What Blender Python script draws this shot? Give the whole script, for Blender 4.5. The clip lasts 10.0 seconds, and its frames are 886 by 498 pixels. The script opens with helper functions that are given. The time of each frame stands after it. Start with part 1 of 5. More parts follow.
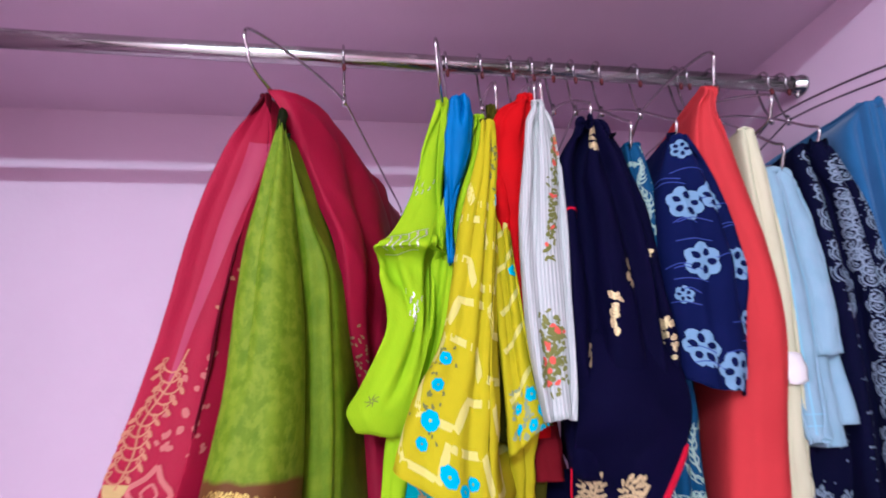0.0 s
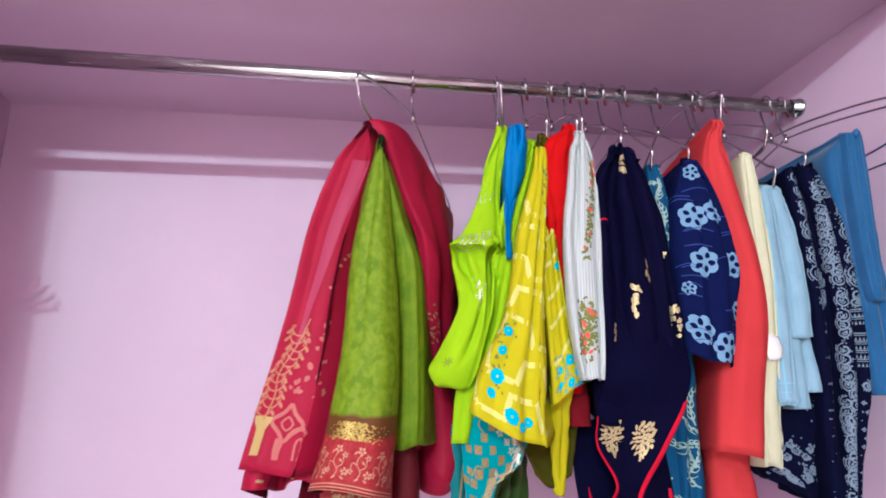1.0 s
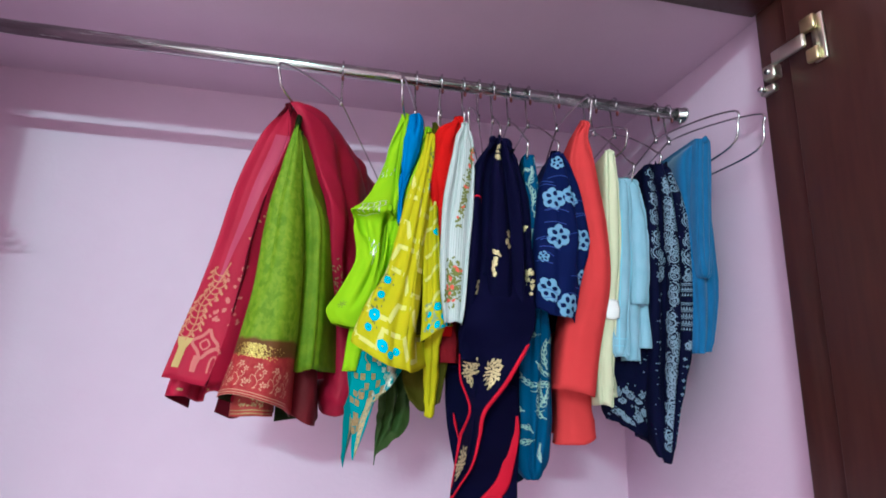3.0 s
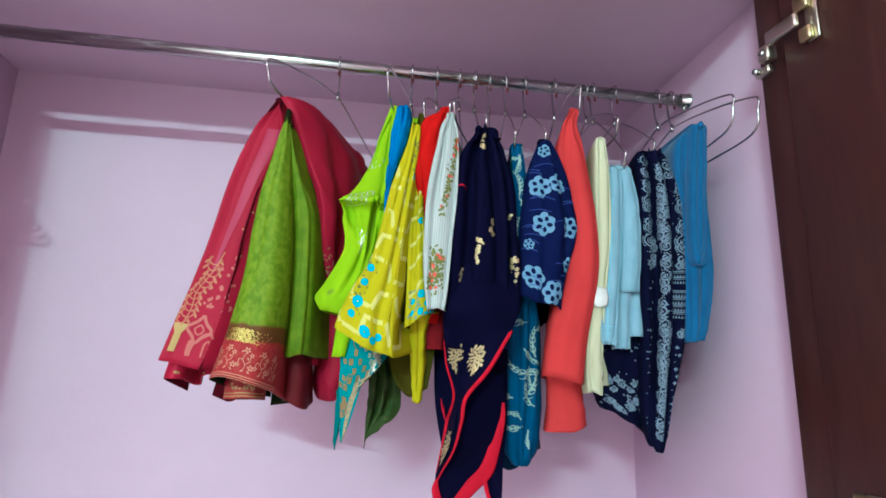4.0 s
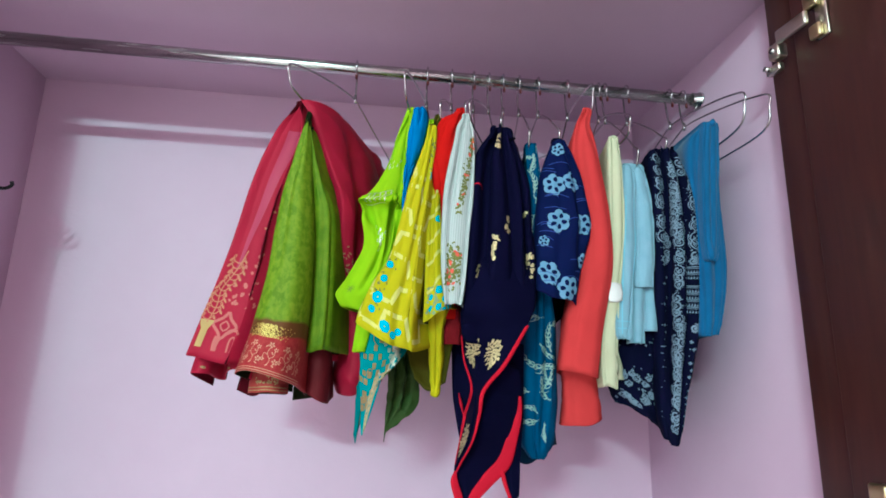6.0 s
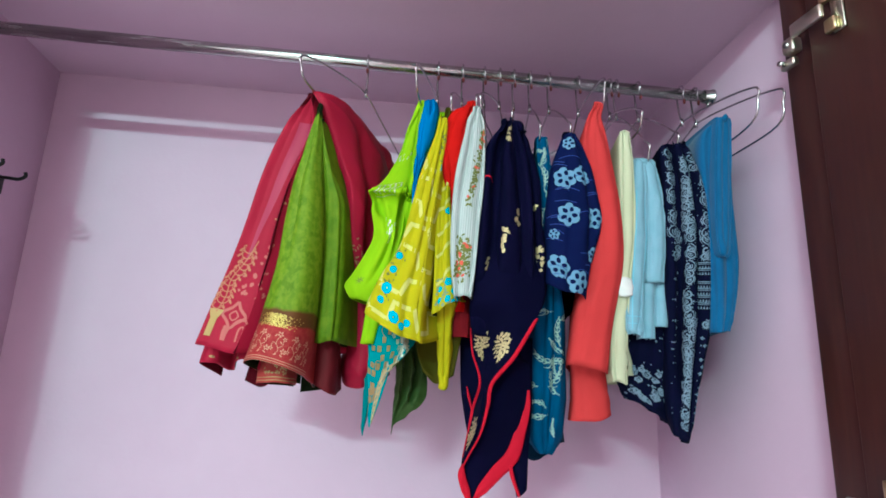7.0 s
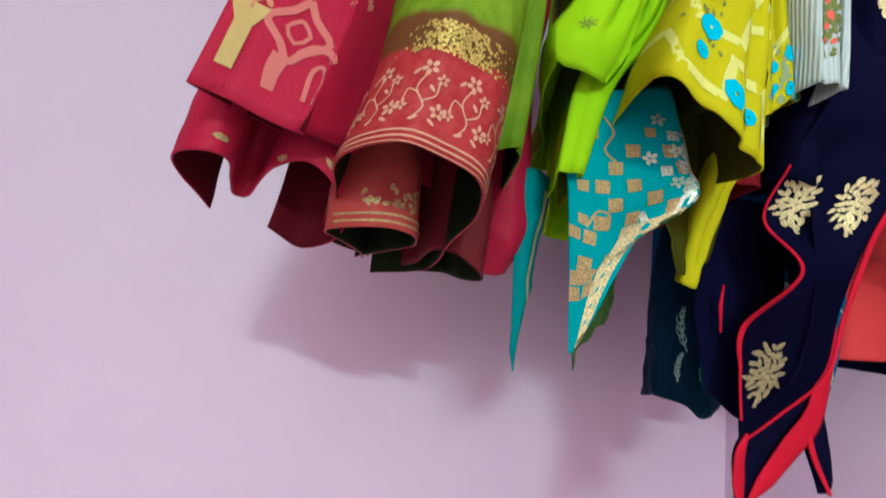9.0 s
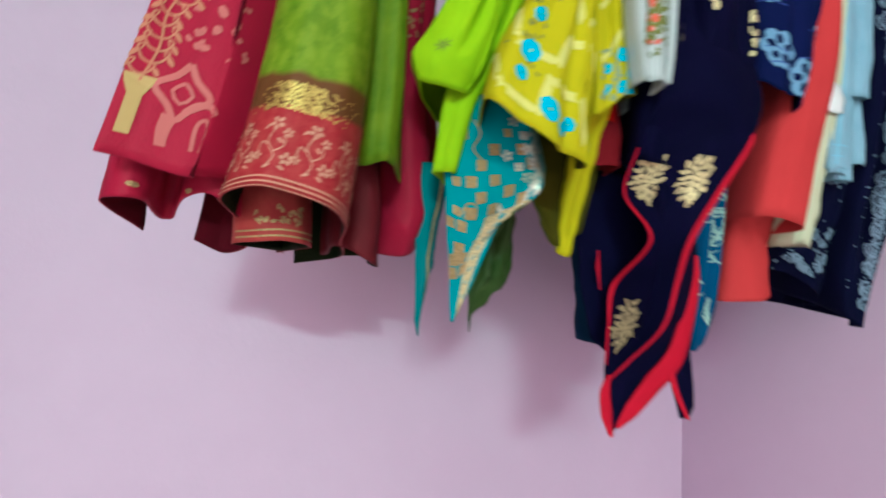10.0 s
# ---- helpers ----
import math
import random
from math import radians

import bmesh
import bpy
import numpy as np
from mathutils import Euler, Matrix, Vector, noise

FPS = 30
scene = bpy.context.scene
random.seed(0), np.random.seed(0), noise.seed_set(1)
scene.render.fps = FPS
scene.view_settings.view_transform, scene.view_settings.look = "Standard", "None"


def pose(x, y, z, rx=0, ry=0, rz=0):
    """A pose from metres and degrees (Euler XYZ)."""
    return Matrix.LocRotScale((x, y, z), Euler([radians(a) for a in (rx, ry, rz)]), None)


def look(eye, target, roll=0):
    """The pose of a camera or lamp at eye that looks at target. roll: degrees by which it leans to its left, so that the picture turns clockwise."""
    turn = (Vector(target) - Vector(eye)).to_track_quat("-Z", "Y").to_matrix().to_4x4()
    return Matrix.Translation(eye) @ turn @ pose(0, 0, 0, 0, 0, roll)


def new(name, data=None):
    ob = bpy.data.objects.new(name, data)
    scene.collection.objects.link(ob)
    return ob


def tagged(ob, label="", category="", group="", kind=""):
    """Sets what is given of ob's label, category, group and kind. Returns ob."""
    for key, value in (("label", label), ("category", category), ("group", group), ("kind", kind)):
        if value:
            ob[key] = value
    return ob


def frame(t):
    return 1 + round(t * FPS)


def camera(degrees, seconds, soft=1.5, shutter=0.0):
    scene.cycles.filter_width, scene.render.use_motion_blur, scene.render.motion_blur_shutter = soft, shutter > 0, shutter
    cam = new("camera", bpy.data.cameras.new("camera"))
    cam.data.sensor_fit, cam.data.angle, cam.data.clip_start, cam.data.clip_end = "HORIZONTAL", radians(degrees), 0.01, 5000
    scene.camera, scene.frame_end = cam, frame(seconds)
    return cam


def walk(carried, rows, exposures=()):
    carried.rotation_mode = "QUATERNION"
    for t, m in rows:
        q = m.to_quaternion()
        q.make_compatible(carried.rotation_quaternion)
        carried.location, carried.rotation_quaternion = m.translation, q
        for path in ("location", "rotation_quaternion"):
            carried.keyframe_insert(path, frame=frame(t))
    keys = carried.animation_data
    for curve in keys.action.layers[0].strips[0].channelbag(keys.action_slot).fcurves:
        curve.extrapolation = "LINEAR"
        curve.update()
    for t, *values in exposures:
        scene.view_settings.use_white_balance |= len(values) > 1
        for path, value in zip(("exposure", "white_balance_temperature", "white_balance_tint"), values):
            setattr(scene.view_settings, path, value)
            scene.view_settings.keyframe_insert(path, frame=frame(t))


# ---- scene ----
cam = camera(76.2, 10.0, 1.7, 0.5)
PATH = [
    (0, (0.061, -0.057, 1.471), (0.454, 1.818, 2.045), -3.8),
    (0.5, (0.047, -0.15, 1.457), (0.395, 1.747, 1.987), -4.4),
    (1, (-0.026, -0.187, 1.454), (0.344, 1.714, 1.954), -2.0),
    (1.5, (-0.079, -0.235, 1.44), (0.498, 1.609, 1.958), -2.7),
    (2, (-0.086, -0.27, 1.422), (0.551, 1.565, 1.898), -1.6),
    (2.5, (-0.032, -0.293, 1.414), (0.564, 1.559, 1.875), 0.7),
    (3, (0.06, -0.336, 1.393), (0.486, 1.565, 1.843), 1.0),
    (4.5, (0.134, -0.361, 1.375), (0.419, 1.57, 1.809), 1.5),
    (5, (0.135, -0.36, 1.364), (0.428, 1.568, 1.809), 1.1),
    (5.5, (0.125, -0.376, 1.372), (0.392, 1.556, 1.814), 0.8),
    (7, (0.12, -0.37, 1.352), (0.341, 1.564, 1.812), 2.1),
    (7.5, (0.126, -0.365, 1.351), (0.338, 1.573, 1.796), 0.8),
    (8, (0.088, -0.31, 1.318), (0.18, 1.638, 1.761), -0.0),
    (8.2, (0.032, -0.206, 1.287), (0.115, 1.73, 1.784), 0.0),
    (8.5, (-0.05, -0.002, 1.31), (0.362, 1.903, 1.759), 0.4),
    (9, (-0.108, 0.165, 1.291), (0.719, 1.961, 1.595), 5.5),
    (9.5, (-0.112, 0.162, 1.315), (0.77, 1.948, 1.49), 4.4),
    (10, (-0.055, 0.056, 1.327), (0.713, 1.901, 1.404), 1.5),
]

EXPOSURES = [(0.0, -0.37, 5950, 6), (0.9, -0.27, 6250, -3), (1.5, -0.34, 6000, -18), (3.0, -0.43, 5720, -26), (4.5, -0.44, 5700, -33), (7.5, -0.43, 5780, -34), (8.5, -0.47, 6080, -30), (10.0, -0.56, 5980, -28)]
walk(cam, [(t, look(eye, target, roll)) for t, eye, target, roll in PATH], EXPOSURES)

# ---- light: one long tube lamp high in the room, out to the front and side, an added fill lamp, and the bounce of the closed room ----
world = bpy.data.worlds.new("world")
scene.world = world
world.use_nodes = True
world.node_tree.nodes["Background"].inputs[0].default_value = (0.75, 0.8, 1.0, 1)
world.node_tree.nodes["Background"].inputs[1].default_value = 0.05

TUBE = (-1.08, -3.12, 2.37)
tube_data = bpy.data.lights.new("tube_light", "AREA")
tube_data.shape, tube_data.size, tube_data.size_y = "RECTANGLE", 0.6, 0.022
tube_data.energy, tube_data.color = 90, (0.735, 1.0, 0.985)
tube_light = new("tube_light", tube_data)
tube_light.matrix_world = look(TUBE, (TUBE[0] + 2.9, 0.75, 1.75))
# extra lamp at the tube, added to brighten the room's left wall for bounce
fill_data = tube_data.copy()
fill_data.energy = 212
bounce_fill = new("bounce_fill_light", fill_data)
bounce_fill.matrix_world = look((TUBE[0], TUBE[1] - 0.02, TUBE[2] + 0.005), (TUBE[0] - 0.9, TUBE[1] + 0.25, TUBE[2] - 0.45))


# ---- materials ----
class Mat:
    """A node material with short calls for its nodes."""

    def __init__(self, name, rough=0.8, metal=0.0, sheen=0.0):
        self.m = bpy.data.materials.new(name)
        self.m.use_nodes = True
        self.t = self.m.node_tree
        self.b = self.t.nodes["Principled BSDF"]
        self.b.inputs["Roughness"].default_value = rough
        self.b.inputs["Metallic"].default_value = metal
        self.b.inputs["Sheen Weight"].default_value = sheen
        self.b.inputs["Specular IOR Level"].default_value = 0.15 if rough > 0.55 else 0.4

    def node(self, kind, **values):
        n = self.t.nodes.new(kind)
        for k, v in values.items():
            setattr(n, k, v)
        return n

    def put(self, socket, value):
        if hasattr(value, "is_output"):
            self.t.links.new(value, socket)
        elif isinstance(value, tuple) and len(value) == 3 and len(socket.default_value) == 4:
            socket.default_value = (*value, 1)
        else:
            socket.default_value = value

    def coords(self, kind="Object"):
        return self.node("ShaderNodeTexCoord").outputs[kind]

    def scaled(self, vec, sx, sy, sz=1.0):
        n = self.node("ShaderNodeMapping")
        self.put(n.inputs[0], vec)
        n.inputs["Scale"].default_value = (sx, sy, sz)
        return n.outputs[0]

    def noise(self, vec, scale, detail=3.0, rough=0.55):
        n = self.node("ShaderNodeTexNoise")
        self.put(n.inputs["Vector"], vec)
        n.inputs["Scale"].default_value, n.inputs["Detail"].default_value, n.inputs["Roughness"].default_value = scale, detail, rough
        return n.outputs[0]

    def cells(self, vec, scale, feature="F1"):
        n = self.node("ShaderNodeTexVoronoi", feature=feature)
        self.put(n.inputs["Vector"], vec)
        n.inputs["Scale"].default_value = scale
        return n.outputs[0]

    def wave(self, vec, scale, distortion=0.0):
        n = self.node("ShaderNodeTexWave")
        self.put(n.inputs["Vector"], vec)
        n.inputs["Scale"].default_value, n.inputs["Distortion"].default_value = scale, distortion
        return n.outputs[1]

    def ramp(self, fac, lo, hi, a=0.0, b=1.0):
        n = self.node("ShaderNodeMapRange")
        self.put(n.inputs[0], fac)
        n.inputs[1].default_value, n.inputs[2].default_value, n.inputs[3].default_value, n.inputs[4].default_value = lo, hi, a, b
        return n.outputs[0]

    def mix(self, fac, a, b):
        n = self.node("ShaderNodeMix", data_type="RGBA")
        self.put(n.inputs[0], fac)
        self.put(n.inputs[6], a)
        self.put(n.inputs[7], b)
        return n.outputs[2]

    def split(self, vec):
        n = self.node("ShaderNodeSeparateXYZ")
        self.put(n.inputs[0], vec)
        return n.outputs

    def bump(self, height, strength, distance=0.001):
        n = self.node("ShaderNodeBump")
        n.inputs["Strength"].default_value, n.inputs["Distance"].default_value = strength, distance
        self.put(n.inputs["Height"], height)
        self.put(self.b.inputs["Normal"], n.outputs[0])

    def done(self, colour, rough=None):
        self.put(self.b.inputs["Base Color"], colour)
        if rough is not None:
            self.put(self.b.inputs["Roughness"], rough)
        return self.m


def paint(name, colour, dirt):
    """Emulsion paint on plaster: faint roller texture, large soft blotches."""
    k = Mat(name, 0.62)
    v = k.coords()
    big = k.ramp(k.noise(v, 3.0, 4), 0.35, 0.7)
    fine = k.noise(v, 90.0, 3)
    k.bump(fine, 0.25, 0.0015)
    return k.done(k.mix(k.ramp(k.noise(v, 22, 3), 0.3, 0.8, 0.0, 0.35), k.mix(big, colour, dirt), dirt), k.ramp(fine, 0.3, 0.7, 0.5, 0.7))


def cloth_mat(name, colour, second, rough=0.85, sheen=0.0, weave=900.0, mottled=14.0, amount=0.6):
    """Plain woven cloth: a thread bump and a mottled second tone."""
    k = Mat(name, rough, 0.0, sheen)
    k.b.inputs["Specular IOR Level"].default_value = 0.14 if rough < 0.65 else 0.06
    uv = k.coords("UV")
    tone = k.ramp(k.noise(uv, mottled, 4), 0.35, 0.68, 0.0, amount)
    threads = k.noise(k.scaled(uv, 1.0, 0.35), weave, 2)
    soft = k.noise(uv, 60.0, 4)
    crease = k.ramp(k.noise(k.scaled(uv, 1.0, 0.42), 34.0, 4, 0.6), 0.3, 0.7)
    k.bump(k.mix(0.35, k.mix(0.5, threads, soft), crease), 0.4, 0.0026)
    return k.done(k.mix(tone, colour, second))


def foil(name, colour, rough=0.35):
    """Gold print or zari thread: metallic and broken."""
    k = Mat(name, rough, 0.55)
    uv = k.coords("Object")
    n = k.noise(uv, 1100.0, 3)
    k.bump(n, 0.25, 0.0006)
    return k.done(k.mix(k.ramp(n, 0.40, 0.62), tuple(c * 0.40 for c in colour), colour), k.ramp(n, 0.3, 0.7, rough, rough + 0.25))


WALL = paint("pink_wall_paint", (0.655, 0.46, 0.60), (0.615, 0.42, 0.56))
# wall and floor colours of the unseen room, chosen for their bounced light
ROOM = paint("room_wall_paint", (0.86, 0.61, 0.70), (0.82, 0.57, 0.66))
FLOOR = paint("floor_stone", (0.62, 0.54, 0.53), (0.54, 0.46, 0.46))

k = Mat("brown_laminate", 0.38)
v = k.coords()
grain = k.noise(k.scaled(v, 14.0, 14.0, 1.2), 9.0, 5)
k.bump(grain, 0.2, 0.0006)
WOOD = k.done(k.mix(k.ramp(grain, 0.35, 0.7), (0.044, 0.0125, 0.0105), (0.060, 0.0185, 0.015)), k.ramp(grain, 0.3, 0.7, 0.34, 0.46))

k = Mat("chrome_rod", 0.2, 1.0)
v = k.coords()
n = k.noise(k.scaled(v, 6.0, 60.0, 60.0), 3.0, 4)
CHROME = k.done(k.mix(k.ramp(n, 0.3, 0.75), (0.42, 0.42, 0.40), (0.62, 0.62, 0.60)), k.ramp(n, 0.3, 0.7, 0.16, 0.3))
WIRE = Mat("steel_wire", 0.22, 1.0).done((0.55, 0.53, 0.54))
NICKEL = Mat("nickel_hinge", 0.3, 1.0).done((0.66, 0.62, 0.52))
BRASS = Mat("brass_cup", 0.35, 1.0).done((0.55, 0.46, 0.26))
BLACK = Mat("black_powder_coat", 0.5, 0.3).done((0.012, 0.009, 0.012))
REDTIP = Mat("red_plastic", 0.4).done((0.11, 0.008, 0.012))


# ---- mesh helpers ----
def finish(name, bm, material, parent=None, smooth=True):
    me = bpy.data.meshes.new(name)
    bmesh.ops.recalc_face_normals(bm, faces=bm.faces)
    bm.to_mesh(me)
    bm.free()
    for p in me.polygons:
        p.use_smooth = smooth
    me.materials.append(material)
    ob = new(name, me)
    if parent:
        ob.parent = parent
    return ob


def part(name, bm, material, parent, label="", smooth=True):
    ob = finish(name, bm, material, parent, smooth)
    return tagged(ob, label=label) if label else ob


def thing(name, label, category, group=""):
    return tagged(new(name), label=label, category=category, group=group)


def box(bm, lo, hi, bevel=0.0, m=None):
    r = bmesh.ops.create_cube(bm, size=1.0)
    vs = r["verts"]
    for w in vs:
        w.co = Vector([lo[i] + (w.co[i] + 0.5) * (hi[i] - lo[i]) for i in range(3)])
    if bevel:
        es = list({e for w in vs for e in w.link_edges})
        r = bmesh.ops.bevel(bm, geom=es, offset=bevel, segments=2, affect="EDGES", profile=0.5)
        vs = list({w for f in r["faces"] for w in f.verts} | {w for w in vs if w.is_valid})
    if m:
        bmesh.ops.transform(bm, matrix=m, verts=[w for w in vs if w.is_valid])
    return vs


def tube(bm, pts, r, seg=8, closed=False):
    """A round bar along a polyline."""
    pts = [Vector(p) for p in pts]
    rings, side = [], None
    for i, p in enumerate(pts):
        a, b = pts[max(i - 1, 0)], pts[min(i + 1, len(pts) - 1)]
        d = (b - a).normalized()
        if side is None:
            side = d.orthogonal().normalized()
        side = (side - d * side.dot(d)).normalized()
        up = d.cross(side)
        rr = r[i] if isinstance(r, (list, tuple)) else r
        rings.append([bm.verts.new(p + (side * math.cos(t) + up * math.sin(t)) * rr) for t in [2 * math.pi * j / seg for j in range(seg)]])
    for a, b in zip(rings, rings[1:]):
        for j in range(seg):
            bm.faces.new((a[j], a[(j + 1) % seg], b[(j + 1) % seg], b[j]))
    bm.faces.new(rings[0][::-1])
    bm.faces.new(rings[-1])


def smooth_line(pts, n):
    """A Catmull-Rom curve through points, n steps in each span."""
    p = [Vector(q) for q in pts]
    p = [p[0] * 2 - p[1]] + p + [p[-1] * 2 - p[-2]]
    out = []
    for i in range(1, len(p) - 2):
        for j in range(n):
            t = j / n
            out.append(0.5 * (2 * p[i] + (p[i + 1] - p[i - 1]) * t + (2 * p[i - 1] - 5 * p[i] + 4 * p[i + 1] - p[i + 2]) * t * t + (3 * p[i] - p[i - 1] - 3 * p[i + 1] + p[i + 2]) * t ** 3))
    return out + [p[-2]]


def catmull(values, n):
    """Values (rows of numbers) resampled smoothly to n rows."""
    a = np.array(values, float)
    a = np.concatenate([2 * a[:1] - a[1:2], a, 2 * a[-1:] - a[-2:-1]])
    x = np.linspace(0, len(values) - 1, n)
    i = np.minimum(x.astype(int), len(values) - 2)
    t = (x - i).reshape((-1,) + (1,) * (a.ndim - 1))
    p0, p1, p2, p3 = a[i], a[i + 1], a[i + 2], a[i + 3]
    return 0.5 * (2 * p1 + (p2 - p0) * t + (2 * p0 - 5 * p1 + 4 * p2 - p3) * t ** 2 + (3 * p1 - p0 - 3 * p2 + p3) * t ** 3)


class Cloth:
    """A sheet of cloth through rows of control points (top to bottom; each row from one edge to the other), with wrinkles."""

    def __init__(self, rows, nu=44, nv=48, wrinkle=0.002, folds=9.0, seed=0, cap=False, out=None, crumple=0.5, creases=()):
        g = catmull(np.transpose(catmull(np.array(rows, float), nv), (1, 0, 2)), nu)
        g = np.transpose(g, (1, 0, 2))
        self.g = g
        self.normals()
        centre = np.array(out) if out is not None else None
        mid = self.n[nv // 2, nu // 2]
        if centre is not None and mid @ centre < 0:
            self.flip = -1
        else:
            self.flip = 1
        if wrinkle:
            arc = np.concatenate([np.zeros((nv, 1)), np.cumsum(np.linalg.norm(np.diff(g, axis=1), axis=2), axis=1)], axis=1) * 3.2
            d = np.zeros((nv, nu))
            for i in range(nv):
                y = i / (nv - 1)
                for j in range(nu):
                    x = arc[i, j] * folds
                    run = 1.5 * noise.noise((x * 0.62 + 0.5 * y, y * 1.3 + seed * 7.3, seed * 3.1)) + 0.4 - 1.3 * abs(noise.noise((x * 0.5 + 1.3 * y, y * 1.9 + seed, seed * 5.1 + 3)))
                    cross = noise.noise((x * 0.7 + y * 3.0, y * 5.0 + seed, seed * 1.7 + 9)) - 1.2 * abs(noise.noise((x * 1.1 - y * 5.0, y * 3.0, seed * 2.3))) ** 0.8
                    fine = 0.10 - 0.34 * abs(noise.noise((x * 1.5 + 2.6 * y, y * 4.2 + seed * 2, seed * 0.7 + 21)))
                    d[i, j] = 1.5 * (run * (0.4 + 0.6 * y) + fine + 0.85 * cross * crumple)
            self.g = g + self.n * (d * wrinkle * self.flip)[..., None]
            self.normals()
        if creases:
            ss, tt = np.meshgrid(np.linspace(0, 1, nu), np.linspace(0, 1, nv))
            d = np.zeros((nv, nu))
            for i, (s_top, s_low, t_top, t_low, width, depth) in enumerate(creases):
                q = np.clip((tt - t_top) / (t_low - t_top), 0, 1)
                line = s_top + (s_low - s_top) * q + 0.006 * np.sin(q * 7 + i * 1.9)
                fade = np.clip((tt - t_top) / 0.10, 0, 1) * np.clip((t_low - tt) / 0.10 + 0.5 * (t_low >= 1.0), 0, 1)
                d -= depth * fade * (np.exp(-((ss - line) / width) ** 2) - 0.28 * np.exp(-((np.abs(ss - line) - 2.3 * width) / (1.4 * width)) ** 2))
            self.g = self.g + self.n * (d * self.flip)[..., None]
            self.normals()
        self.cap = cap
        du = np.linalg.norm(np.diff(self.g, axis=1), axis=2)
        self.u = np.concatenate([np.zeros((nv, 1)), np.cumsum(du, axis=1)], axis=1)
        self.u -= self.u[:, nu // 2: nu // 2 + 1]
        dv = np.linalg.norm(np.diff(self.g, axis=0), axis=2)
        self.v = np.concatenate([np.zeros((1, nu)), np.cumsum(dv, axis=0)], axis=0)
        self.wide, self.high = float(du.sum(axis=1).mean()), float(dv.sum(axis=0).mean())

    def normals(self):
        gu, gv = np.gradient(self.g, axis=1), np.gradient(self.g, axis=0)
        n = np.cross(gu, gv)
        self.n = n / (np.linalg.norm(n, axis=2, keepdims=True) + 1e-9)

    def at(self, s, t, lift=0.0):
        nv, nu = self.g.shape[:2]
        x, y = min(max(s, 0), 1) * (nu - 1), min(max(t, 0), 1) * (nv - 1)
        j, i = min(int(x), nu - 2), min(int(y), nv - 2)
        fx, fy = x - j, y - i
        w = lambda q: (q[i, j] * (1 - fx) + q[i, j + 1] * fx) * (1 - fy) + (q[i + 1, j] * (1 - fx) + q[i + 1, j + 1] * fx) * fy
        return Vector(w(self.g) + w(self.n) * lift * self.flip)

    def near(self, x, z):
        """The place (s, t) on the front of the sheet at that x and height."""
        g = self.g
        d = (g[..., 0] - x) ** 2 + (g[..., 2] - z) ** 2 + 0.12 * (g[..., 1] - g[..., 1].min()) ** 2
        i, j = np.unravel_index(int(d.argmin()), d.shape)
        return j / (g.shape[1] - 1), i / (g.shape[0] - 1)

    def mesh(self, name, material, parent, label="", thick=0.0012, inner=None):
        nv, nu = self.g.shape[:2]
        idx = lambda i, j: i * nu + j
        faces = [(idx(i, j), idx(i + 1, j), idx(i + 1, j + 1), idx(i, j + 1)) for i in range(nv - 1) for j in range(nu - 1)]
        if self.cap:
            faces += [(idx(0, j), idx(0, j + 1), idx(0, nu - 2 - j), idx(0, nu - 1 - j)) for j in range(nu // 2 - 1)]
        if self.flip > 0:
            faces = [f[::-1] for f in faces]
        me = bpy.data.meshes.new(name)
        me.from_pydata([tuple(p) for p in self.g.reshape(-1, 3)], [], faces)
        layer = me.uv_layers.new(name="UVMap")
        uu, vv = self.u.reshape(-1), self.v.reshape(-1)
        for loop in me.loops:
            layer.data[loop.index].uv = (uu[loop.vertex_index], vv[loop.vertex_index])
        for p in me.polygons:
            p.use_smooth = True
        me.materials.append(material)
        ob = new(name, me)
        ob.parent = parent
        if label:
            tagged(ob, label=label)
        if thick:
            s = ob.modifiers.new("thickness", "SOLIDIFY")
            s.thickness, s.offset = thick, -1.0
            if inner:
                me.materials.append(inner)
                s.material_offset = 1
        return ob


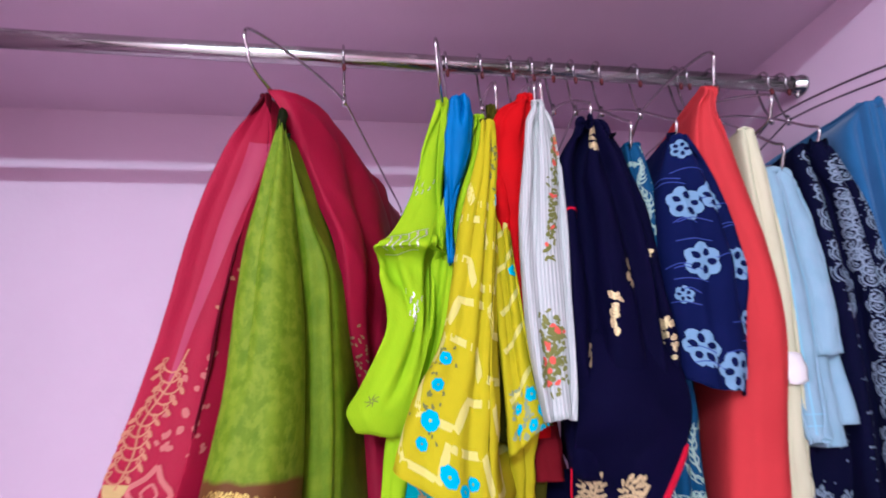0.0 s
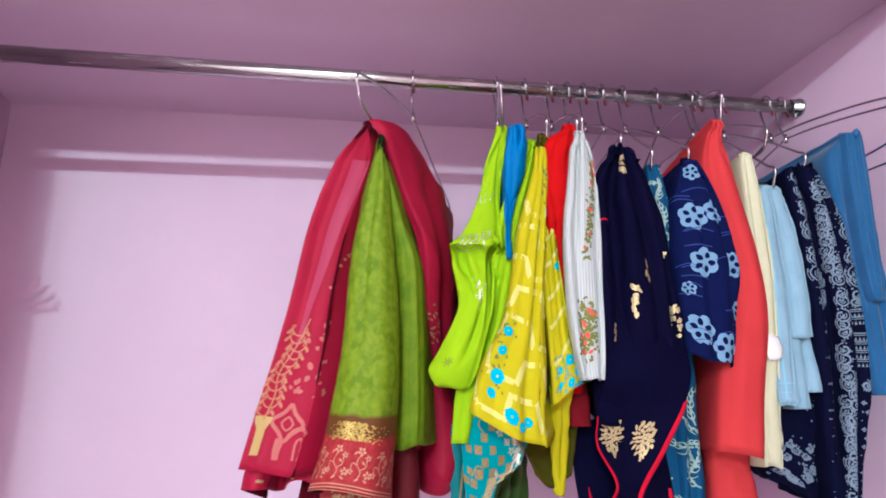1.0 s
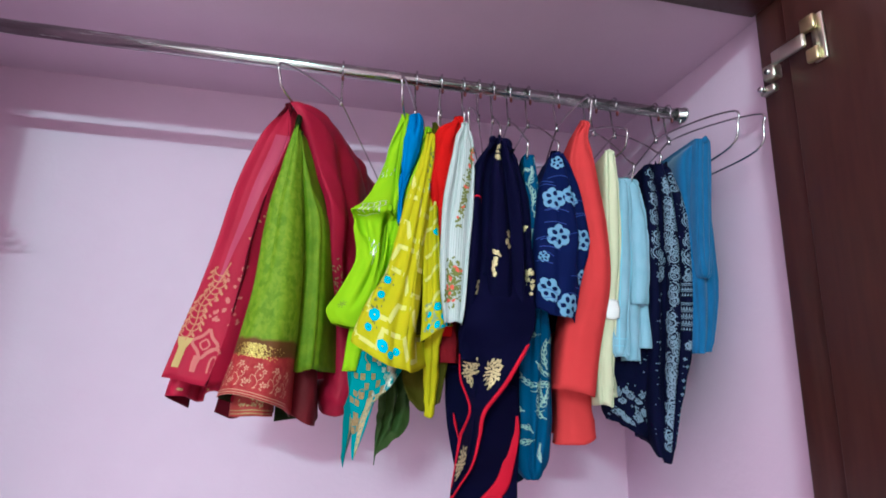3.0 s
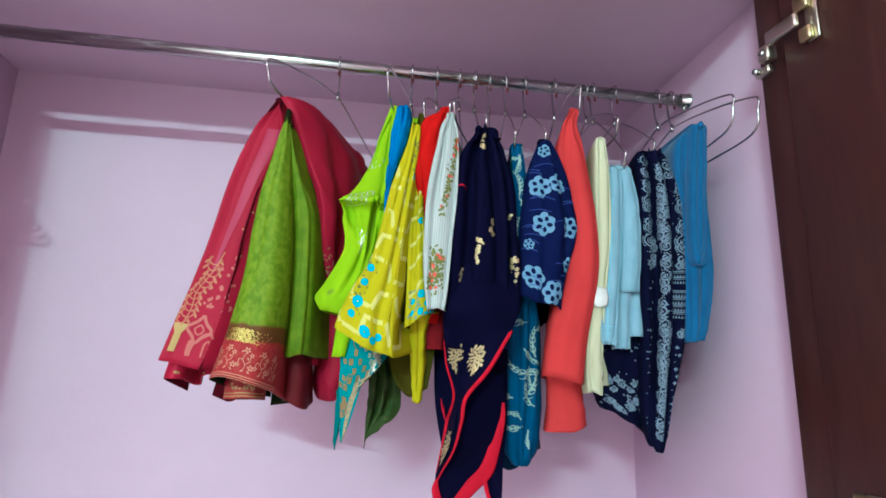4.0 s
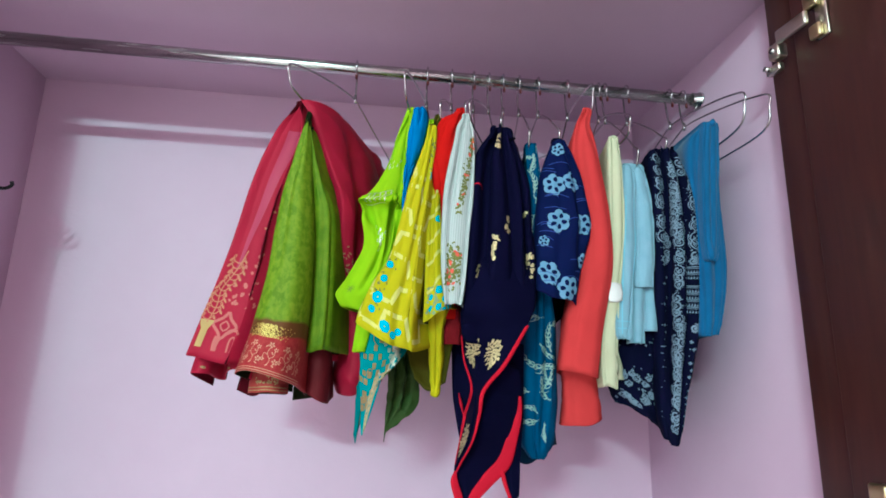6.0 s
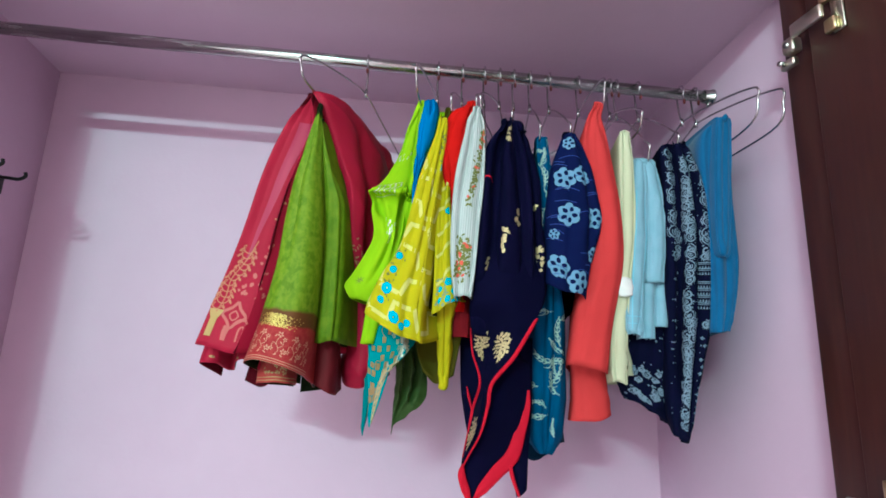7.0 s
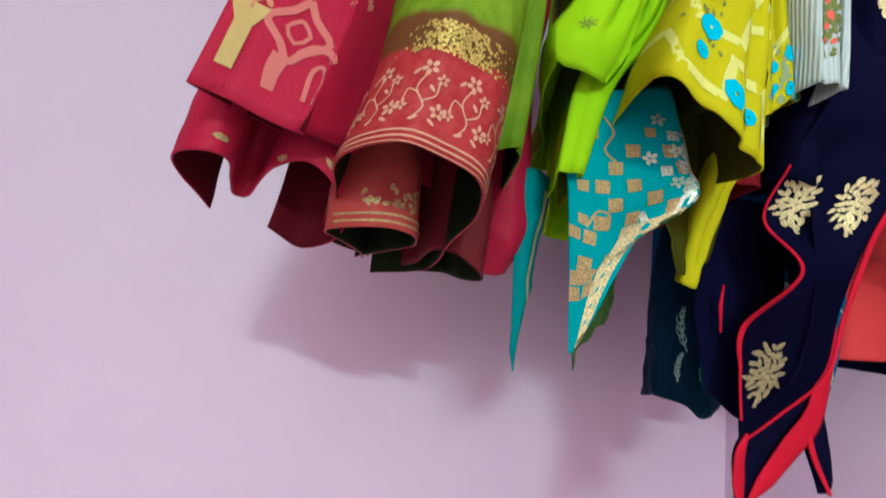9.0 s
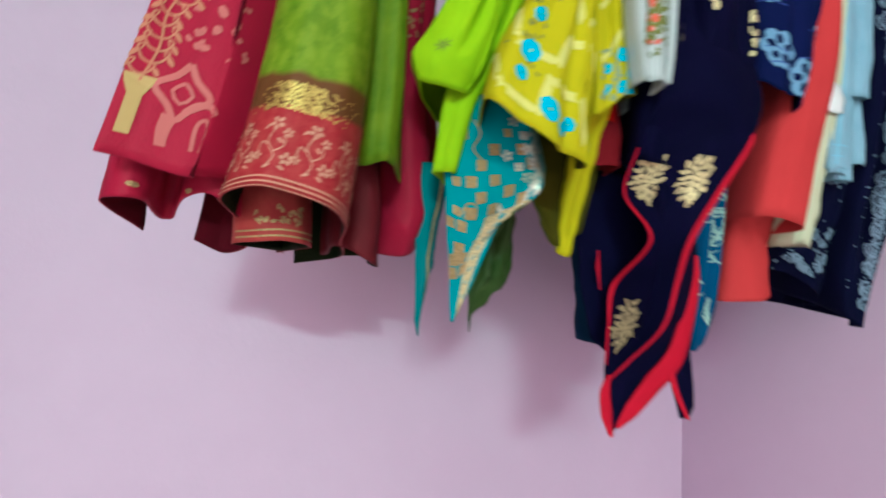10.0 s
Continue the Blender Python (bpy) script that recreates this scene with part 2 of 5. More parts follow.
class Print:
    """Flat motifs laid on a cloth: shapes in metres (across, down) round a place (s, t) of the sheet."""

    def __init__(self, cloth, lift=0.0005):
        self.c, self.bm, self.lift = cloth, bmesh.new(), lift * 0.55

    def point(self, s, t, du, dv):
        nv, nu = self.c.g.shape[:2]
        ramp_v, ramp_u = np.linspace(0, 1, nv), np.linspace(0, 1, nu)
        col = self.c.v[:, int(round(min(max(s, 0), 1) * (nu - 1)))]
        t2 = float(np.interp(np.interp(t, ramp_v, col) + dv, col, ramp_v))
        row = self.c.u[int(round(t2 * (nv - 1)))]
        return self.c.at(float(np.interp(np.interp(s, ramp_u, row) + du, row, ramp_u)), t2, self.lift)

    def shape(self, s, t, outline):
        vs = [self.bm.verts.new(self.point(s, t, x, y)) for x, y in outline]
        mid = self.bm.verts.new(self.point(s, t, sum(x for x, y in outline) / len(outline), sum(y for x, y in outline) / len(outline)))
        cx, cy = sum(x for x, y in outline) / len(outline), sum(y for x, y in outline) / len(outline)
        if max(math.hypot(x - cx, y - cy) for x, y in outline) > 0.0026:
            ring = [self.bm.verts.new(self.point(s, t, cx + (x - cx) * 0.5, cy + (y - cy) * 0.5)) for x, y in outline]
            for i in range(len(vs)):
                j = (i + 1) % len(vs)
                self.bm.faces.new((vs[i], vs[j], ring[j], ring[i]))
            vs = ring
        for a, b in zip(vs, vs[1:] + vs[:1]):
            self.bm.faces.new((a, b, mid))

    def blob(self, s, t, x, y, rx, ry, turn=0.0, n=9, rag=0.0):
        o = []
        for i in range(n):
            a = 2 * math.pi * i / n
            q = 1 + random.uniform(-rag, rag)
            px, py = rx * q * math.cos(a), ry * q * math.sin(a)
            o.append((x + px * math.cos(turn) - py * math.sin(turn), y + px * math.sin(turn) + py * math.cos(turn)))
        self.shape(s, t, o)

    def strip(self, s, t, line, width, n=5, sharp=False):
        """A stripe along a line of (x, y) metres."""
        if sharp:
            line = [(a[0] + (b[0] - a[0]) * q / 5, a[1] + (b[1] - a[1]) * q / 5) for a, b in zip(line, line[1:]) for q in range(5)] + [line[-1]]
            n = 1
        pts = smooth_line([(x, y, 0) for x, y in line], n)
        prev, m = None, 1 + int((max(width) if isinstance(width, tuple) else width) / 0.0022)
        for i, p in enumerate(pts):
            d = (pts[min(i + 1, len(pts) - 1)] - pts[max(i - 1, 0)]).normalized()
            w = width[0] + (width[1] - width[0]) * i / (len(pts) - 1) if isinstance(width, tuple) else width
            o = Vector((-d.y, d.x, 0)) * w / 2
            pair = [self.bm.verts.new(self.point(s, t, *(p + o * (1 - 2 * q / m)).xy)) for q in range(m + 1)]
            if prev:
                for q in range(m):
                    self.bm.faces.new((prev[q], prev[q + 1], pair[q + 1], pair[q]))
            prev = pair

    def flower(self, s, t, size, petals=6, turn=0.0, plump=0.42):
        for i in range(petals):
            a = turn + 2 * math.pi * i / petals
            self.blob(s, t, size * 0.6 * math.cos(a), size * 0.6 * math.sin(a), size * 0.45, size * plump, a, 10, 0.08)

    def band(self, s_in, s_out, t0, t1, n=24, m=6):
        """A border that follows the edge of the sheet."""
        grid = [[self.bm.verts.new(self.c.at(s_in + (s_out - s_in) * j / m, t0 + (t1 - t0) * i / n, self.lift)) for j in range(m + 1)] for i in range(n + 1)]
        for a, b in zip(grid, grid[1:]):
            for j in range(m):
                self.bm.faces.new((a[j], a[j + 1], b[j + 1], b[j]))

    def mesh(self, name, material, parent, label="", kind="stuff"):
        me = bpy.data.meshes.new(name)
        self.bm.to_mesh(me)
        self.bm.free()
        me.materials.append(material)
        ob = new(name, me)
        ob.parent = parent
        return tagged(ob, label=label, kind=kind)


ROD_Y, ROD_Z, LEAN_K = 0.541, 1.897, 0.235


def drape(stations, hx, back=0.705, seed=0, wrinkle=0.003, folds=10.0, hem=(0, 0, 0, 0, 0), tilt=0.0, back_w=(0.006, 0.02), nose=0.012, nu=120, nv=64, k=LEAN_K, crumple=0.5, round_front=0.02, creases=()):
    """Cloth folded over a hanger's bar: stations (z, x left, x right, y front) from the top down. It runs from the back along one side,
    round the front and back along the other side. The top closes in a rounded ridge over the bar."""
    z0, l0, r0, f0 = stations[0]
    ridge, inset = (l0 + r0) / 2, 0.30 * (r0 - l0) / 2 + 0.001
    stations = [(z0 + 0.004, ridge - inset, ridge + inset, f0 + 0.010), (z0 - 0.001, l0 + 0.12 * (r0 - l0), r0 - 0.12 * (r0 - l0), f0 + 0.002), (z0 - 0.009, l0, r0, f0)] + list(stations[1:])
    rows, n = [], len(stations)
    hx_b = hx + (back - ROD_Y) * k
    for i, (z, xl, xr, yf) in enumerate(stations):
        q = i / (n - 1)
        wb = back_w[0] + (back_w[1] - back_w[0]) * q
        rf = min(round_front, 0.3 * (xr - xl) + 0.006)
        mid, half = (xl + xr) / 2, (xr - xl) / 2
        ym = (yf + back) / 2
        xm = (mid + hx_b) / 2
        side = half * 0.55 + wb * 0.45
        p = [(hx_b, back + 0.004), (hx_b - wb, back - 0.01), (xm - side, ym), (xl, yf + rf), (mid - half * 0.55, yf), (mid, yf - nose * 0.3), (mid + half * 0.55, yf), (xr, yf + rf), (xm + side, ym), (hx_b + wb, back - 0.01), (hx_b, back + 0.004)]
        row = []
        for j, (x, y) in enumerate(p):
            s = j / 10
            h = np.interp(s, np.linspace(0, 1, len(hem)), hem)
            row.append((x, y, z + h * q ** 2.5 + tilt * (y - yf) / (back - yf) * (1 - q)))
        rows.append(row)
    return Cloth(rows, nu, nv, wrinkle, folds, seed, True, (0, -1, 0), crumple, creases)


# ---- the wardrobe's niche ----
X0, X1, Y0, Y1, Z0, Z1 = -0.585, 0.728, 0.325, 0.82, 0.10, 1.972
TH = 0.10


def slab(name, lo, hi, material, label, bevel=0.0):
    bm = bmesh.new()
    box(bm, lo, hi, bevel)
    return tagged(finish(name, bm, material, None, bevel > 0), label=label, kind="structure", category="wall")


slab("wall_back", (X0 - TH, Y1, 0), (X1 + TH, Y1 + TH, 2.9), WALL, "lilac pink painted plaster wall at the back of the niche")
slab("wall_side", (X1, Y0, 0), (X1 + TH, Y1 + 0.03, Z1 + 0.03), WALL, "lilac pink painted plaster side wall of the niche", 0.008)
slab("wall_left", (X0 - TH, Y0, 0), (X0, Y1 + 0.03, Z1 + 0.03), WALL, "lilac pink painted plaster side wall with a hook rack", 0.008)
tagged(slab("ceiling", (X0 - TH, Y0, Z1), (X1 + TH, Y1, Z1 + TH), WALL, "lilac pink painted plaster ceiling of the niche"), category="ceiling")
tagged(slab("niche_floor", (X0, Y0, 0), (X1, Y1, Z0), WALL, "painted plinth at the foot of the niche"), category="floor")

# the unseen room behind the camera, closed by added surfaces that bounce the light
RX0, RX1, RY0, RZ1 = -2.1, 1.9, -3.9, 2.75
tagged(slab("floor", (RX0, RY0, -0.1), (RX1, Y0 + 0.3, 0), FLOOR, "plain stone floor of the room"), category="floor")
tagged(slab("room_ceiling", (RX0, RY0, RZ1), (RX1, Y0 + 0.3, RZ1 + 0.1), ROOM, "plain painted ceiling of the room"), category="ceiling")
slab("wall_room_left", (RX0 - 0.1, RY0, 0), (RX0, Y0, RZ1), ROOM, "plain painted wall of the room")
slab("wall_room_right", (RX1, RY0, 0), (RX1 + 0.1, Y0, RZ1), ROOM, "plain painted wall of the room")
slab("wall_room_rear", (RX0, RY0 - 0.1, 0), (RX1, RY0, RZ1), ROOM, "plain painted wall of the room")
slab("wall_room_front_left", (RX0, Y0 - 0.01, 0), (X0 - TH, Y0 + 0.2, RZ1), ROOM, "plain painted wall beside the wardrobe")
slab("wall_room_front_right", (X1 + TH, Y0 - 0.01, 0), (RX1, Y0 + 0.2, RZ1), ROOM, "plain painted wall beside the wardrobe")
slab("wall_room_front_top", (X0 - TH, Y0 - 0.01, Z1 + TH), (X1 + TH, Y0 + 0.2, RZ1), ROOM, "plain painted wall above the wardrobe")

# brown timber frame round the opening, and the open door
FRAME_Y0, FRAME_Y1, LINTEL_Z = 0.262, 0.322, 1.954
frame_ob = tagged(new("door_frame"), label="dark brown laminated wooden frame round the niche", category="frame", kind="structure")
bm = bmesh.new()
box(bm, (X1 - 0.028, FRAME_Y0, 0), (X1 + 0.075, FRAME_Y1 - 0.004, 2.03), 0.003)
part("jamb", bm, WOOD, frame_ob)
bm = bmesh.new()
box(bm, (X0 - 0.075, FRAME_Y0, 0), (X0 + 0.004, FRAME_Y1, 2.03), 0.003)
part("jamb", bm, WOOD, frame_ob)
bm = bmesh.new()
box(bm, (X0 + 0.004, FRAME_Y0, LINTEL_Z), (X1 - 0.028, FRAME_Y1, 2.03), 0.003)
part("head", bm, WOOD, frame_ob)

door = tagged(new("door_1"), label="open dark brown laminated wardrobe door with concealed hinges", category="door", kind="structure")
DOOR = Matrix.Translation((0.689, 0.257, 0)) @ pose(0, 0, 0, 0, 0, 4.0)
bm = bmesh.new()
box(bm, (0.0, -0.46, 0.12), (0.019, 0.0, 2.0), 0.0015, DOOR)
part("leaf", bm, WOOD, door)


def hinge(z):
    """A concealed cup hinge: arm and plate on the jamb, cup flange on the door."""
    h = new("hinge")
    h.parent = door
    h["label"] = "nickel-plated concealed cup hinge"
    bm = bmesh.new()
    box(bm, (-0.0035, -0.058, z - 0.034), (0.0, -0.040, z + 0.034), 0.001, DOOR)
    part("cup_flange", bm, NICKEL, h)
    bm = bmesh.new()
    box(bm, (-0.012, -0.052, z + 0.012), (-0.0035, -0.030, z + 0.034), 0.003, DOOR)
    box(bm, (-0.012, -0.052, z - 0.034), (-0.0035, -0.034, z - 0.014), 0.003, DOOR)
    part("cup", bm, BRASS, h)
    bm = bmesh.new()
    box(bm, (-0.020, -0.040, z - 0.011), (-0.012, 0.012, z + 0.009), 0.003, DOOR)
    part("arm", bm, NICKEL, h)
    bm = bmesh.new()
    box(bm, (-0.016, 0.012, z - 0.026), (0.001, 0.032, z - 0.004), 0.003, DOOR)
    box(bm, (-0.010, 0.020, z - 0.042), (0.001, 0.046, z - 0.030), 0.003, DOOR)
    part("mounting_plate", bm, NICKEL, h)
    bm = bmesh.new()
    for a, b in ((0.022, -0.015), (0.036, -0.036)):
        tube(bm, [DOOR @ Vector((-0.019, a, z + b)), DOOR @ Vector((-0.010, a, z + b))], 0.004, 10)
    part("screw", bm, CHROME, h)


hinge(1.847)
hinge(1.232)

# ---- the rod ----
rod = thing("hanging_rod", "polished steel hanging rod fixed between the side walls", "rod")
bm = bmesh.new()
tube(bm, [(X0 + 0.004, ROD_Y, ROD_Z), (X1 - 0.004, ROD_Y, ROD_Z)], 0.0108, 28)
part("bar", bm, CHROME, rod)
for x, d in ((X0, 1), (X1, -1)):
    bm = bmesh.new()
    tube(bm, [(x, ROD_Y, ROD_Z), (x + d * 0.003, ROD_Y, ROD_Z), (x + d * 0.004, ROD_Y, ROD_Z), (x + d * 0.018, ROD_Y, ROD_Z)], [0.0150, 0.0150, 0.0128, 0.0128], 24)
    tube(bm, [(x + d * 0.010, ROD_Y, ROD_Z - 0.013), (x + d * 0.010, ROD_Y, ROD_Z - 0.019)], 0.003, 8)
    part("flange", bm, CHROME, rod, "steel end socket with a set screw")


# ---- hangers ----
def hanger(hx, tip, bar=0.045, half=0.182, back_z=None, turn=8.0, sleeve=False):
    """A bent-wire hanger: hook over the rod, neck, two arms, rounded ends and a lower bar. tip: x, y, z of the front end."""
    tip = Vector(tip)
    neck = Vector((hx, ROD_Y, ROD_Z - 0.058))
    fore = Vector((tip.x - neck.x, tip.y - neck.y, 0))
    back = Vector((neck.x - fore.x, neck.y - fore.y, back_z if back_z else 2 * (neck.z - 0.055) - tip.z))
    h = thing("wire_hanger", "bent steel wire clothes hanger hooked over the rod", "hanger", "hangers on the rod")
    r = 0.0135
    bm = bmesh.new()
    a = radians(turn)
    hook = [(neck.x, neck.y, neck.z), (neck.x, neck.y + r * 0.55, neck.z + 0.022)]
    for i in range(11):
        t = radians(-20 + 235 * i / 10)
        hook.append((neck.x + math.sin(a) * r * math.cos(t) * 0.3, ROD_Y + r * math.cos(t), ROD_Z + 0.001 + r * math.sin(t)))
    tail_end = Vector((neck.x, ROD_Y - r * 0.95, ROD_Z - 0.021))
    hook.append(tuple(tail_end))
    tube(bm, smooth_line(hook, 3), 0.0017, 7)
    part("hook", bm, WIRE, h)
    bm = bmesh.new()
    tube(bm, [tail_end + Vector((0, 0, 0.004)), tail_end, tail_end - Vector((0, 0, 0.005))], [0.002, 0.0028, 0.0018], 8)
    part("hook_tip", bm, REDTIP, h, "dark red plastic tip")
    bm = bmesh.new()
    tube(bm, [(neck.x, neck.y, neck.z - 0.007), (neck.x, neck.y, neck.z + 0.007)], [0.0034, 0.0028], 9)
    part("neck_twist", bm, WIRE, h)

    def end(p, s):
        d = Vector((p.x - neck.x, p.y - neck.y, 0)).normalized()
        inner = p - d * 0.012 + Vector((0, 0, 0.004))
        low = p - d * 0.020 - Vector((0, 0, bar))
        return [inner, p + d * 0.002 - Vector((0, 0, 0.006)), p - d * 0.001 - Vector((0, 0, 0.018)), low]

    f, b = end(tip, 1), end(back, -1)
    line = [neck] + [neck.lerp(f[0], q) + Vector((0, 0, 0.006 * math.sin(math.pi * q))) for q in (0.3, 0.7)] + f + [f[3].lerp(b[3], q) for q in (0.3, 0.7)] + b[::-1] + [neck.lerp(b[0], q) for q in (0.7, 0.3)] + [neck]
    bm = bmesh.new()
    tube(bm, smooth_line(line, 6), 0.0016, 7)
    part("wire_loop", bm, WIRE, h)
    return h


# ---- cloth colours ----
PINK = cloth_mat("crimson_silk", (0.345, 0.0060, 0.037), (0.275, 0.0042, 0.028), 0.58, 0.0, 700, 9)
PINKSHEEN = cloth_mat("rose_sheen_stripe", (0.40, 0.045, 0.105), (0.34, 0.025, 0.08), 0.5)
GREEN = cloth_mat("green_brocade_silk", (0.098, 0.176, 0.005), (0.175, 0.255, 0.013), 0.58, 0.0, 600, 52, 0.9)
LIME = cloth_mat("lime_cotton", (0.34, 0.54, 0.012), (0.28, 0.47, 0.009), 0.8)
BLUE = cloth_mat("bright_blue_lining", (0.003, 0.15, 0.42), (0.002, 0.11, 0.35), 0.6)
YELLOW = cloth_mat("mustard_yellow_cotton", (0.49, 0.42, 0.012), (0.43, 0.38, 0.010), 0.8)
PALEYELLOW = cloth_mat("pale_yellow_print", (0.64, 0.58, 0.17), (0.58, 0.53, 0.13), 0.8)
RED = cloth_mat("red_cotton", (0.5, 0.003, 0.006), (0.38, 0.002, 0.004), 0.75)
NAVY = cloth_mat("navy_cotton", (0.0022, 0.0017, 0.019), (0.0014, 0.0011, 0.012), 0.85)
TEAL = cloth_mat("petrol_blue_cotton", (0.010, 0.072, 0.170), (0.006, 0.050, 0.13), 0.8)
AQUA = cloth_mat("turquoise_silk", (0.003, 0.27, 0.31), (0.002, 0.21, 0.25), 0.42, 0.1)
DARKGREEN = cloth_mat("dark_green_lining", (0.045, 0.075, 0.018), (0.03, 0.05, 0.012), 0.5)
INDIGO = cloth_mat("indigo_cotton", (0.0040, 0.0075, 0.056), (0.0026, 0.005, 0.038), 0.85)
SKY = cloth_mat("pale_blue_print", (0.20, 0.34, 0.50), (0.11, 0.22, 0.38), 0.85)
CORAL = cloth_mat("coral_cotton", (0.55, 0.043, 0.050), (0.48, 0.034, 0.041), 0.8)
CREAM = cloth_mat("cream_cotton", (0.62, 0.60, 0.42), (0.56, 0.54, 0.37), 0.85)
ICE = cloth_mat("light_blue_denim", (0.27, 0.42, 0.53), (0.21, 0.36, 0.47), 0.9, 0.2, 1200, 30)
BANDANA = cloth_mat("dark_navy_paisley_cotton", (0.0030, 0.0032, 0.021), (0.002, 0.0024, 0.014), 0.85)
PALE = cloth_mat("pale_grey_blue_print", (0.27, 0.33, 0.41), (0.10, 0.15, 0.23), 0.85, 0.0, 900, 150, 1.0)
DENIM = cloth_mat("mid_blue_denim", (0.022, 0.11, 0.26), (0.015, 0.08, 0.20), 0.9, 0.2, 1200, 26)
MAROON = cloth_mat("dark_red_lining", (0.16, 0.006, 0.012), (0.11, 0.004, 0.009), 0.8)
SCARLET = cloth_mat("scarlet_edging", (0.50, 0.005, 0.030), (0.42, 0.004, 0.024), 0.7)
TAG = cloth_mat("white_care_label", (0.8, 0.76, 0.76), (0.75, 0.7, 0.7), 0.6)
TEALSHADE = cloth_mat("shaded_petrol_blue", (0.004, 0.020, 0.048), (0.003, 0.014, 0.036), 0.7)
GOLD = foil("gold_print", (0.78, 0.62, 0.34), 0.42)
ZARI = foil("gold_zari_thread", (0.60, 0.40, 0.19), 0.5)
SILVER = foil("pale_gold_foil", (0.85, 0.84, 0.70), 0.25)
ROSEGOLD = cloth_mat("rose_gold_thread", (0.48, 0.11, 0.12), (0.46, 0.17, 0.12), 0.5)
OLIVE = cloth_mat("olive_thread", (0.22, 0.21, 0.06), (0.12, 0.15, 0.04), 0.7, 0.1, 900, 200, 1.0)
CORALTHREAD = cloth_mat("coral_thread", (0.70, 0.12, 0.09), (0.6, 0.08, 0.06), 0.8)
TURQ = cloth_mat("turquoise_print", (0.01, 0.42, 0.60), (0.008, 0.36, 0.54), 0.8)
LEAFPRINT = cloth_mat("pale_leaf_print", (0.40, 0.50, 0.42), (0.18, 0.34, 0.38), 0.8)


# near-black silk insides: shade within the folds is put into the colour
GREENSHADE = cloth_mat("shaded_silk_inside", (0.010, 0.013, 0.004), (0.006, 0.009, 0.003), 0.7)
# crimson darkened for the panels' inner side, standing in for shade
REDSHADE = cloth_mat("shaded_crimson_inside", (0.075, 0.002, 0.008), (0.05, 0.0015, 0.006), 0.8)
# yellow darkened to olive, painting the shade inside the tunic
YELLOWSHADE = cloth_mat("shaded_yellow_inside", (0.060, 0.052, 0.005), (0.040, 0.036, 0.004), 0.8)


# ---- saree of crimson and green silk ----
k = Mat("green_silk_with_border", 0.58)
k.b.inputs["Specular IOR Level"].default_value = 0.14
uv = k.coords("UV")
down = k.split(uv)[1]
tone = k.ramp(k.noise(uv, 52, 4), 0.35, 0.65)
leaf = k.ramp(k.noise(k.scaled(uv, 1, 0.7), 130, 3), 0.45, 0.6, 0.0, 0.5)
silk = k.mix(leaf, k.mix(tone, (0.098, 0.176, 0.005), (0.165, 0.250, 0.012)), (0.235, 0.315, 0.025))
edge = k.ramp(down, 0.310, 0.314)
dark = k.mix(edge, silk, (0.12, 0.045, 0.014))
crimson = k.ramp(down, 0.331, 0.334)
wine = k.mix(k.ramp(k.noise(uv, 150, 3), 0.4, 0.6), (0.30, 0.017, 0.027), (0.345, 0.034, 0.038))
k.bump(k.noise(uv, 500, 2), 0.3, 0.001)
GREENSILK = k.done(k.mix(crimson, dark, wine))

saree = thing("saree", "crimson and green silk saree with gold borders folded over a hanger", "saree", "clothes on the rod")
hanger(0.079, (-0.006, 0.362, 1.795), bar=0.035)
left = drape([(1.756, 0.004, 0.012, 0.402), (1.716, -0.026, 0.016, 0.425), (1.643, -0.053, -0.006, 0.438), (1.567, -0.069, -0.021, 0.44), (1.515, -0.082, -0.027, 0.44), (1.449, -0.099, -0.038, 0.435), (1.387, -0.114, -0.054, 0.43)],
             0.085, 0.60, 1, 0.0018, 7, hem=(0.02, 0.010, 0.006, 0.002, -0.004, -0.008, -0.004, 0.01, 0.03), k=0.47, crumple=0.4, back_w=(0.006, 0.05), nose=0.0, round_front=0.006)
left.mesh("border_panel", PINK, saree, "crimson silk border panel", inner=REDSHADE)
# lit band of the satin: its sheen is laid on as a paler stripe
p = Print(left)
p.strip(*left.near(-0.010, 1.690), [(0.002, -0.034), (0.0, 0.0), (-0.003, 0.040), (-0.006, 0.085), (-0.011, 0.130), (-0.017, 0.185)], (0.023, 0.003))
p.mesh("sheen_stripe", PINKSHEEN, saree, "pale rose satin stripe with its sheen painted in")
p = Print(left, 0.0012)
s0, t0 = left.near(-0.099, 1.424)
p.shape(s0, t0, [(-0.009, -0.020), (0.009, -0.020), (0.0075, -0.014), (0.0042, -0.007), (0.0040, 0.018), (-0.0040, 0.018), (-0.0042, -0.007), (-0.0075, -0.014)])
p.mesh("gold_vase", cloth_mat("dull_gold_weave", (0.52, 0.36, 0.15), (0.42, 0.27, 0.10), 0.5, 0.0, 900, 60, 0.8), saree, "woven gold vase")
p = Print(left, 0.0012)
random.seed(4)
for i in range(11):
    x, y = -0.002 + 0.0016 * i + 0.003 * math.sin(i * 1.1), -0.020 - 0.0085 * i
    for d in (-1, 1):
        q = random.uniform(0.75, 1.15)
        a, b = x + d * 0.0085 * q, y - 0.0085 * q
        p.strip(s0, t0, [(x, y), (x + d * 0.005 * q, y - 0.002), (a, b), (a - d * 0.003, b - 0.002), (a - d * 0.002, b + 0.002)], (0.0016, 0.0010), 3)
        p.blob(s0, t0, a + d * 0.0015, b + 0.0045 * q, 0.0036 * q, 0.0017, d * 0.9, 8, 0.15)
p.strip(s0, t0, [(0, -0.016), (0.004, -0.040), (0.002, -0.065), (0.012, -0.095), (0.018, -0.125)], 0.0015)
for i in range(6):
    p.blob(s0, t0, 0.052 - 0.004 * i, -0.20 + 0.004 * i * i * 0.4, 0.003, 0.0016, 0.4, 7, 0.3)
